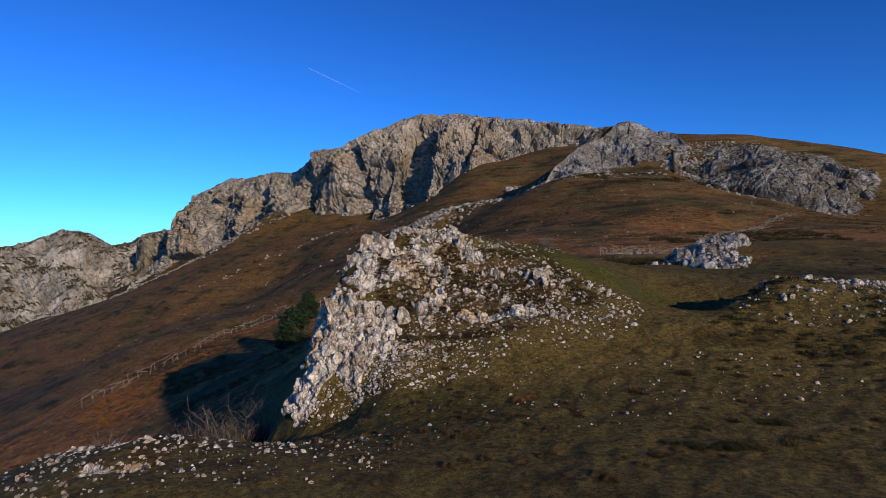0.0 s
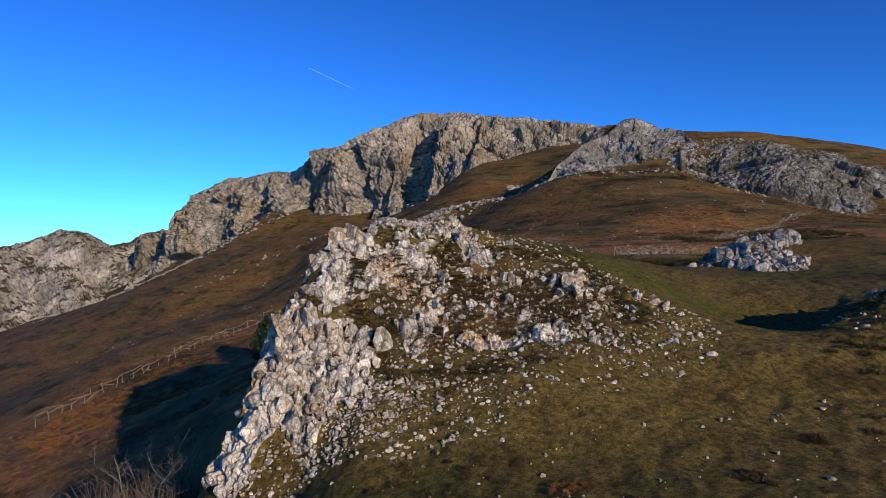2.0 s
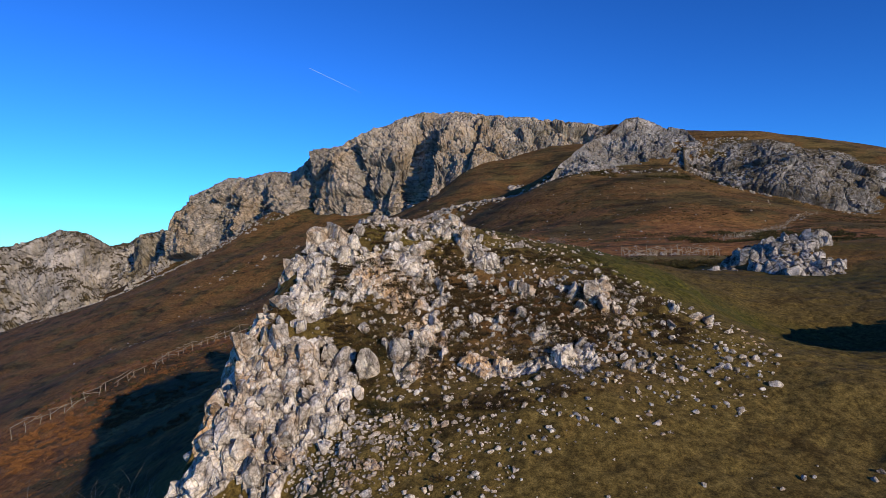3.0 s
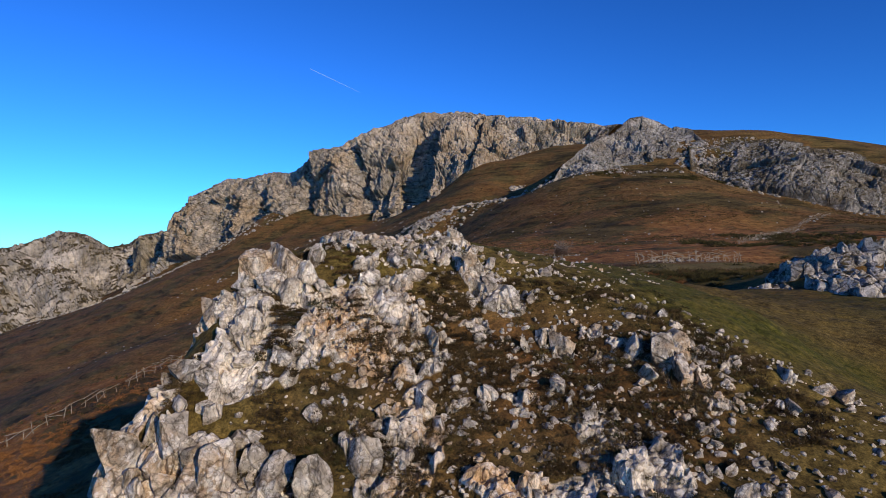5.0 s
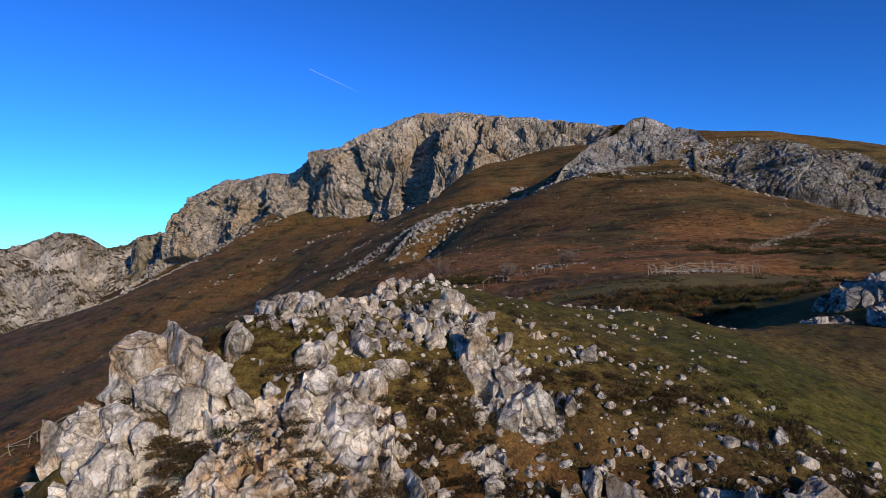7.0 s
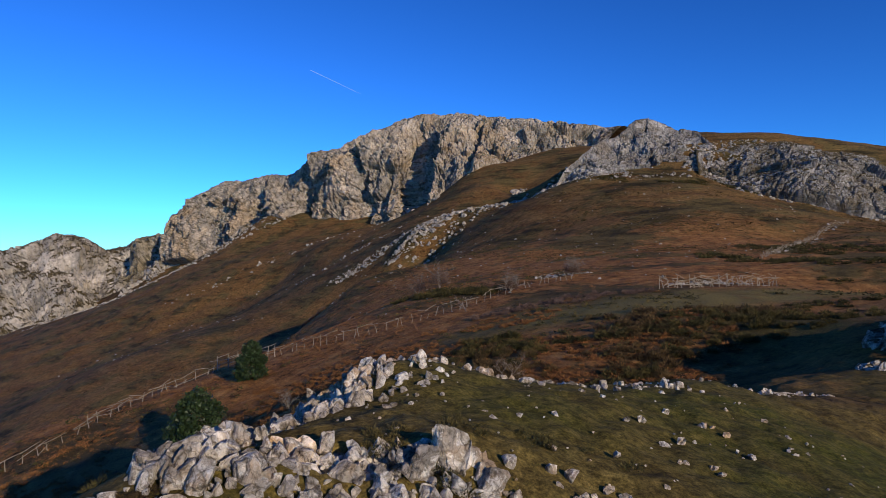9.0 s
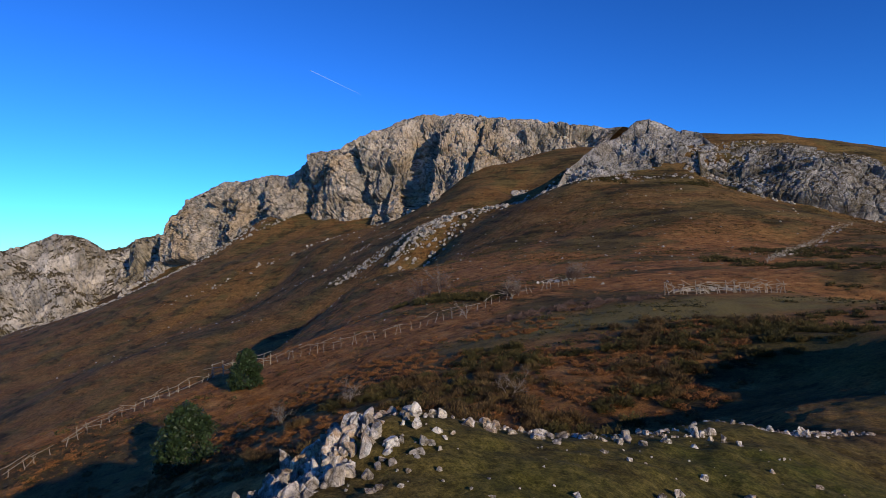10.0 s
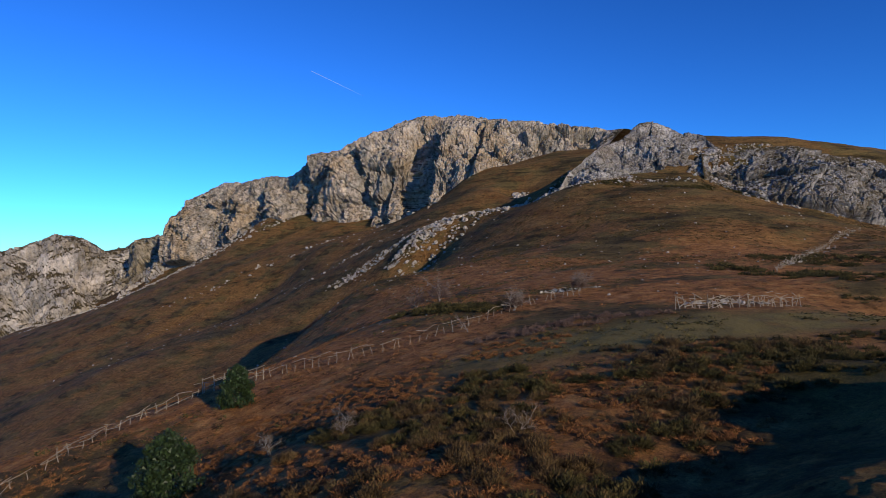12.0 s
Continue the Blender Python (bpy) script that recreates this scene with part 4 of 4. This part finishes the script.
def clumps(name, label, xs, ys, sizes, material, blades, width=0.05, flat=0.8, spread_out=1.0, category="scrub"):
    z = height(xs, ys)
    out = []
    for k in range(6):
        t = clump_shape(500 + k, blades, spread_out, width)[None] * (sizes[k::6, None] * (1, 1, flat))[:, None, None]
        a = rng.uniform(0, 2 * math.pi, len(t))[:, None, None]
        c, s = np.cos(a), np.sin(a)
        x, y = t[..., 0] * c - t[..., 1] * s + xs[k::6, None, None], t[..., 0] * s + t[..., 1] * c + ys[k::6, None, None]
        out.append(np.stack([x, y, t[..., 2] + (z - 0.05 * sizes)[k::6, None, None]], -1).reshape(-1, 3, 3))
    return tagged(new(name, soup(name, np.concatenate(out), material)), label, category, kind="stuff")


def patchy(n, cx, cy, rx, ry, turn, scale, seed, least):
    x, y = spread(n * 3, cx, cy, rx, ry, turn)
    keep = fbm(flat3(x, y, scale), 3, seed) > least
    return x[keep][:n], y[keep][:n]


def open_slope(x, y):
    """Keeps the shaded grass slope in the hollow free of scrub."""
    keep = (x < 7) | (y > np.minimum(54, 46 + 1.8 * (x - 8)))
    return x[keep], y[keep]


x, y = open_slope(*patchy(520, 8, 56, 17, 11, 5, 5.0, 201, -0.02))
clumps("gorse_scrub", "dark green and brown gorse scrub filling the hollow", x, y, 0.25 + 0.75 * rng.uniform(size=len(x)) ** 1.5, GORSE, 700, 0.026, 0.8, 0.75)
x, y = open_slope(*patchy(480, 9, 55, 18, 11, 5, 4.0, 221, 0.0))
clumps("heather_scrub", "brown leggy heather in the shaded hollow", x, y, 0.25 + 0.7 * rng.uniform(size=len(x)) ** 1.5, HEATHER, 560, 0.022, 0.9, 0.8)
x, y = patchy(1700, -8, 60, 26, 18, 5, 6.0, 241, -0.1)
clumps("bracken_patch", "rust-coloured dead bracken on the slope", x, y, rng.uniform(0.3, 0.6, len(x)), FERN, 110, 0.05, 0.6, 1.2)
x, y = patchy(140, 24, 62, 13, 3, 12, 3.0, 251, -0.1)
clumps("gorse_scrub", "dark gorse along the edge of the meadow", x, y, rng.uniform(0.3, 0.65, len(x)), GORSE, 260, 0.04, 0.8)
x, y = patchy(190, 62, 122, 18, 24, -30, 8.0, 261, -0.05)
clumps("gorse_scrub", "dark gorse on the rise above the meadow", x, y, rng.uniform(0.8, 1.9, len(x)), GORSE, 160, 0.05, 0.6)
x, y = patchy(9000, 20, 150, 120, 95, 0, 12.0, 271, 0.22)
clumps("heath_tussocks", "dark heather tussocks over the hillside", x, y, 0.25 + 0.7 * rng.uniform(size=len(x)) ** 2.5, GORSE, 22, 0.13, 0.6)
x, y = patchy(3000, 75, 190, 70, 60, 0, 14.0, 273, 0.05)
clumps("heath_tussocks", "dark brown heather below the tor", x, y, 0.4 + 0.9 * rng.uniform(size=len(x)) ** 2, HEATHER, 22, 0.13, 0.5)
x, y = patchy(1500, 92, 238, 36, 9, -14, 12.0, 274, -0.3)
clumps("heath_tussocks", "dark heather along the foot of the tor", x, y, 0.5 + 1.0 * rng.uniform(size=len(x)) ** 2, GORSE, 24, 0.12, 0.6)
# heather set thick and dark here, partly in place of shadow on this slope
x, y = patchy(1400, 45, 300, 40, 24, 25, 12.0, 276, -0.1)
clumps("heath_tussocks", "dark heather between the tor and the cliff, also standing in for shadow there", x, y, 0.5 + 1.1 * rng.uniform(size=len(x)) ** 2, HEATHER, 22, 0.13, 0.5)
x, y = patchy(9000, -26, 74, 26, 34, 0, 6.0, 278, -0.25)
clumps("bracken_patch", "rust bracken standing over the valley slope", x, y, 0.12 + 0.28 * rng.uniform(size=len(x)) ** 1.5, FERN, 12, 0.10, 0.8)
x, y = patchy(9000, -45, 150, 50, 60, 0, 14.0, 272, -0.2)
clumps("bracken_patch", "rust bracken standing over the far valley slope", x, y, 0.2 + 0.45 * rng.uniform(size=len(x)) ** 1.5, FERN, 10, 0.13, 0.7)
x, y = patchy(4500, -5, 130, 70, 55, 0, 10.0, 275, -0.1)
clumps("bracken_patch", "rust bracken tufts over the hillside", x, y, 0.2 + 0.5 * rng.uniform(size=len(x)) ** 2, FERN, 14, 0.16, 0.45)
x, y = patchy(2600, -32, 78, 22, 36, 0, 6.0, 279, 0.0)
clumps("bracken_patch", "rust bracken and grass tufts on the valley slope", x, y, 0.15 + 0.35 * rng.uniform(size=len(x)) ** 2, FERN, 14, 0.14, 0.5)
x, y = patchy(1500, -60, 240, 90, 90, 0, 16.0, 277, -0.1)
clumps("heath_tussocks", "dark heather tussocks on the far slope", x, y, 0.5 + 1.3 * rng.uniform(size=len(x)) ** 2, HEATHER, 16, 0.16, 0.5)
x, y = spread(110, 0.2, 99.5, 9.0, 2.2, -42)
clumps("gorse_scrub", "dark gorse and heather along the heath bank", x, y, rng.uniform(0.5, 1.3, len(x)), GORSE, 160, 0.05, 0.8)
x, y = spread(60, -38, 183, 9.0, 2.5, -35)
clumps("leafless_scrub", "leafless grey-brown thorn scrub on the slope", x, y, rng.uniform(0.7, 1.8, len(x)), BRUSH, 140, 0.04, 0.9)
x, y = spread(60, -19.6, 201, 9.0, 2.5, -55)
clumps("leafless_scrub", "leafless grey-brown thorn scrub on the slope", x, y, rng.uniform(0.7, 1.7, len(x)), BRUSH, 140, 0.04, 0.9)
x, y = spread(70, 11.5, 79, 9.0, 2.0, 5)
clumps("leafless_scrub", "reddish-brown leafless scrub along the fence", x, y, rng.uniform(0.3, 0.9, len(x)), BRUSH, 260, 0.03, 0.9)
x, y = patchy(150, 52, 98, 16, 9, 30, 5.0, 263, -0.1)
clumps("gorse_scrub", "dark gorse beside the brushwood fence", x, y, rng.uniform(0.5, 1.2, len(x)), GORSE, 180, 0.05, 0.7)
x, y = patchy(190, 5.7, 16.9, 12, 5.0, 0, 2.6, 281, 0.1)
clumps("heather_tufts", "dark heather tufts in the turf", x, y, rng.uniform(0.12, 0.30, len(x)), HEATHER, 200, 0.04, 0.6, 1.2)
x, y = patchy(110, 6.9, 13.6, 1.9, 0.9, 10, 0.8, 283, -0.1)
clumps("heather_patch", "dark brown heather patch in the turf", x, y, rng.uniform(0.12, 0.26, len(x)), GORSE, 220, 0.035, 0.7, 1.0)
for cx, cy, wide in ((0.65, 14.9, 0.32), (3.2, 11.5, 0.30), (5.6, 17.1, 0.42), (7.6, 18.5, 0.36), (1.6, 18.6, 0.28)):
    x, y = spread(7, cx, cy, wide, wide * 0.7)
    clumps("heather_bush", "low dark heather bush in the turf", x, y, rng.uniform(0.14, 0.26, len(x)), HEATHER, 260, 0.035, 0.8)
x, y = spread(8, 2.45, 17.4, 0.36, 0.25)
clumps("bracken_tuft", "rust-red dead bracken tuft in the turf", x, y, rng.uniform(0.14, 0.24, len(x)), FERN, 200, 0.04, 0.8)
x, y = patchy(130, 14.0, 21.8, 4.2, 3.2, 0, 1.6, 285, 0.0)
clumps("heather_tufts", "dark heather tufts on the stony bank", x, y, rng.uniform(0.16, 0.40, len(x)), GORSE, 240, 0.035, 0.6, 1.0)
x, y = patchy(1300, 1.9, 24.7, 4.3, 3.0, 0, 1.2, 291, -0.12)
clumps("heather_tufts", "dark heather tufts between the rocks", x, y, rng.uniform(0.08, 0.26, len(x)), HEATHER, 200, 0.035, 0.6, 1.0)
x, y = patchy(900, -1.4, 25.2, 2.8, 2.6, 0, 0.8, 311, 0.05)
clumps("heather_tufts", "olive-brown heather rooted in the joints of the rock", x, y, rng.uniform(0.09, 0.24, len(x)), HEATHER, 170, 0.055, 0.55, 1.0)
x, y = patchy(420, 0.8, 25.8, 4.8, 4.0, 0, 1.1, 301, 0.0)
clumps("grass_tufts", "green grass tufts between the rocks", x, y, rng.uniform(0.09, 0.24, len(x)), GORSE, 140, 0.04, 0.8, 0.9)
x, y = spread(9000, 3.0, 21.0, 12.0, 7.5)
clumps("rough_grass", "short rough grass on the knoll", x, y, rng.uniform(0.05, 0.11, len(x)), STRAW, 9, 0.05, 0.8, 1.0, "grass")
x, y = spread(6000, 4.5, 31.5, 6.5, 6.0)
clumps("rough_grass", "short rough grass behind the knoll", x, y, rng.uniform(0.05, 0.10, len(x)), STRAW, 8, 0.05, 0.7, 1.0, "grass")


# ---------------------------------------------------------------- trees and shrubs
def tube(points, radii, sides=5):
    """Vertices and faces of a tapering limb."""
    verts, faces = [], []
    for k, (p, r) in enumerate(zip(points, radii)):
        d = Vector(points[min(k + 1, len(points) - 1)]) - Vector(points[max(k - 1, 0)])
        q = d.to_track_quat("Z", "Y")
        for j in range(sides):
            a = 2 * math.pi * j / sides
            verts.append(Vector(p) + q @ Vector((r * math.cos(a), r * math.sin(a), 0)))
    for k in range(len(points) - 1):
        for j in range(sides):
            a, b = k * sides + j, k * sides + (j + 1) % sides
            faces.append((a, b, b + sides, a + sides))
    return verts, faces


def limbs(seed, tall, levels, spread_out, fork=3, sides=4, thick=0.03):
    """A branching skeleton of limbs from the origin."""
    r = random.Random(seed)
    verts, faces = [], []

    def grow(p, way, length, radius, level):
        pts, q, w = [p], Vector(p), Vector(way)
        for _ in range(3):
            w = (w + Vector((r.gauss(0, 0.16), r.gauss(0, 0.16), r.gauss(0.03, 0.1)))).normalized()
            q = q + w * length / 3
            pts.append(q.copy())
        v, f = tube(pts, [radius, radius * 0.85, radius * 0.7, radius * 0.5], sides)
        n = len(verts)
        verts.extend(v)
        faces.extend(tuple(i + n for i in g) for g in f)
        if level > 0:
            for k in range(fork):
                side = Vector((r.gauss(0, 1), r.gauss(0, 1), r.gauss(0.2, 0.6))).normalized()
                start = pts[1 + r.randrange(3)]
                grow(start, (w + side * spread_out).normalized(), length * r.uniform(0.55, 0.8), radius * 0.55, level - 1)

    for k in range(max(1, fork)):
        lean = Vector((r.gauss(0, 0.45), r.gauss(0, 0.45), 1)).normalized()
        grow(Vector((r.gauss(0, 0.05), r.gauss(0, 0.05), -0.05)), lean, tall * 0.42 * r.uniform(0.8, 1.1), thick, levels)
    return verts, faces


def part(name, me, parent, label=""):
    ob = new(name, me)
    ob.parent = parent
    return tagged(ob, label) if label else ob


def holly(x, y, tall, wide, seed, label):
    root = tagged(new("holly_tree"), label, "tree", "hollies")
    root.location = (x, y, ground_at(x, y) - 0.1)
    trunk_v, trunk_f = limbs(seed, tall * 0.9, 1, 0.5, 2, 6, 0.10)
    part("trunk", mesh_of("trunk", trunk_v, trunk_f, TWIG), root, "grey-brown trunk and limbs")
    r = np.random.default_rng(seed)
    out = []
    for _ in range(70):
        h = r.uniform(0.08, 1.0)
        girth = wide * 0.5 * math.sin(math.pi * min(1, 0.18 + 0.82 * h) ** 0.8) ** 0.7 * r.uniform(0.55, 1.05)
        a = r.uniform(0, 2 * math.pi)
        c = np.array((girth * math.cos(a), girth * math.sin(a), tall * h * 0.95))
        n = 150
        d = r.normal(size=(n, 3))
        d = d / np.linalg.norm(d, axis=1, keepdims=True) * (r.uniform(0.3, 1, (n, 1)) ** 0.5) * tall * 0.13
        p = c + d
        e1, e2 = r.normal(size=(n, 3)) * 0.055, r.normal(size=(n, 3)) * 0.055
        out.append(np.stack([p - e1, p + e1, p + e2 * 1.6], 1))
    part("crown", soup("crown", np.concatenate(out), LEAF), root, "dense dark evergreen leaves")
    return root


holly(-15.0, 60.0, 3.9, 3.3, 5, "bushy dark green holly tree on the bracken slope")
holly(-17.7, 78.6, 3.4, 2.8, 9, "smaller dark green holly tree beside the fence")


def bare_shrub(x, y, tall, seed, label, levels=3, thick=0.02, spread_out=0.9, fork=3, twigs=0, fine=None):
    root = tagged(new("bare_shrub"), label, "shrub", "bare shrubs")
    root.location = (x, y, ground_at(x, y))
    v, f = limbs(seed, tall, levels, spread_out, fork, 3, thick)
    part("branch_crown", mesh_of("branch_crown", v, f, TWIG), root)
    if twigs:
        t = clump_shape(seed, twigs, 1.0, 0.009) * (tall * 0.55, tall * 0.55, tall * 0.62) + (0, 0, tall * 0.12)
        part("twig_crown", soup("twig_crown", t, fine or BRUSH), root, "tangle of fine bare twigs")
    return root


bare_shrub(-11.4, 20.0, 2.4, 3, "small leafless whitish shrub behind the stony ridge", 3, 0.03, 0.9, 3, 160, TWIG)
bare_shrub(-9.9, 25.0, 5.4, 4, "leafless tangled shrub in the gully", 4, 0.045, 1.1, 4, 5000)
bare_shrub(-8.0, 24.4, 4.6, 6, "leafless tangled shrub against the rock face", 4, 0.04, 1.1, 4, 4000)
bare_shrub(-11.4, 25.6, 5.4, 8, "leafless grey shrub in the gully", 4, 0.04, 1.1, 4, 4000)
bare_shrub(-3.9, 34.5, 3.1, 12, "leafless shrub below the rocky rim", 4, 0.03)
bare_shrub(-0.4, 112, 5.0, 14, "leafless small tree on the heath bank", 4, 0.06, 0.6, 3, 900)
bare_shrub(-3.8, 114, 4.0, 15, "leafless small tree on the heath bank", 4, 0.05, 0.6, 3, 700)
bare_shrub(17.0, 101, 3.4, 16, "dense purple-brown leafless shrub by the fence", 4, 0.05, 1.0, 4, 1500)
bare_shrub(8.2, 93, 2.8, 17, "reddish leafless shrub by the fence", 4, 0.045, 1.0, 4, 1200)
bare_shrub(2.6, 84.5, 2.6, 18, "leafless sapling in front of the fence", 3, 0.035, 0.6)
bare_shrub(-9.4, 60.3, 2.3, 19, "leafless pale shrub in the bracken", 4, 0.03)
bare_shrub(-5.0, 58.4, 2.1, 20, "leafless pale shrub in the bracken", 4, 0.03)
bare_shrub(3.7, 53, 1.9, 21, "leafless pale shrub in the hollow", 4, 0.025)
x, y = spread(16, -8.8, 23.4, 1.3, 0.8)
clumps("bramble", "olive green bramble under the leafless shrubs", x, y, rng.uniform(0.8, 1.3, len(x)), GORSE, 700, 0.025, 2.0)


# ---------------------------------------------------------------- fences
def bar(a, b, r0, r1, sides=5):
    mid = (Vector(a) + Vector(b)) / 2 + Vector((rng.normal() * r0, rng.normal() * r0, rng.normal() * r0))
    return tube([Vector(a), mid, Vector(b)], [r0, (r0 + r1) / 2, r1], sides)


def fence(line, gap, tall, label, rails=2, messy=0.12, thick=0.05):
    """Rough stakes with poles laid along them."""
    root = tagged(new("wooden_fence"), label, "fence", "field fences")
    line = [Vector((*p, 0)) for p in line]
    root.location = (line[0].x, line[0].y, ground_at(line[0].x, line[0].y))
    heads = []
    for a, b in zip(line, line[1:]):
        n = max(1, int((b - a).length / gap))
        heads += [a.lerp(b, k / n) for k in range(n)]
    heads.append(line[-1])
    feet = []
    for p in heads:
        x, y = p.x + rng.normal() * 0.1, p.y + rng.normal() * 0.1
        feet.append(Vector((x, y, ground_at(x, y))))
    for p in feet:
        h = tall * rng.uniform(0.55, 1.25)
        v, f = bar(p - Vector((0, 0, 0.25)), p + Vector((rng.normal() * messy, rng.normal() * messy, h)), thick, thick * 0.7)
        part("stake", mesh_of("stake", [q - root.location for q in v], f, WOOD), root)
    for p, q in zip(feet, feet[1:]):
        for k in range(rails):
            if rng.uniform() < 0.3:
                continue
            h = tall * (0.9 - 0.75 * k / max(rails, 2))
            over = (q - p) * rng.uniform(0.1, 0.12 + 3 * max(0, messy - 0.12))
            v, f = bar(p - over + Vector((0, 0, h + rng.normal() * messy)), q + over + Vector((0, 0, h + rng.normal() * messy)), thick * 0.75, thick * 0.5)
            part("rail", mesh_of("rail", [w - root.location for w in v], f, WOOD), root)
    return root


fence([(-36, 60), (-31, 68.7), (-27, 80), (-23.8, 86.7)], 1.0, 0.9, "weathered pole fence running down the bracken slope", 2, 0.2, 0.04)
fence([(-23.8, 86.7), (-20.5, 86.3), (-17.5, 85.8)], 0.9, 1.4, "tall grey stakes of the fence beside the holly", 3)
fence([(-17.5, 85.8), (-11, 84.8), (-4.7, 84), (1, 86)], 0.8, 1.0, "weathered pole fence across the heath", 1, 0.18, 0.035)
fence([(1, 86), (4.7, 89.3), (9, 93), (16.5, 98)], 1.0, 1.0, "broken pole fence among leafless shrubs", 1, 0.2, 0.04)
fence([(21.3, 81.4), (25, 81.8), (29.5, 82.2), (34.3, 84)], 0.5, 1.1, "pale grey fence of split poles at the meadow edge", 4, 0.24, 0.045)
fence([(49.3, 115.6), (68.5, 140.4), (86.9, 162.9), (107, 181)], 1.3, 0.9, "brushwood fence climbing the hillside", 3, 0.3, 0.045)


# ---------------------------------------------------------------- vapour trail
def trail():
    mat, nt, b = nodes_of("vapour")
    b.inputs["Base Color"].default_value = (0.9, 0.92, 0.95, 1)
    b.inputs["Alpha"].default_value = 0.22
    # a weak glow of its own stands in for sunlight scattered by the vapour
    b.inputs["Emission Color"].default_value, b.inputs["Emission Strength"].default_value = (0.75, 0.85, 1.0, 1), 0.08
    pts = [Vector((-880, 3900, 1180)).lerp(Vector((-545, 3900, 1020)), k / 8) for k in range(9)]
    v, f = tube(pts, [1.6, 1.6, 1.5, 1.4, 1.3, 1.1, 0.9, 0.6, 0.2], 6)
    tagged(new("vapour_trail", mesh_of("vapour_trail", v, f, mat)), "thin white vapour trail in the blue sky", "vapour trail")


trail()
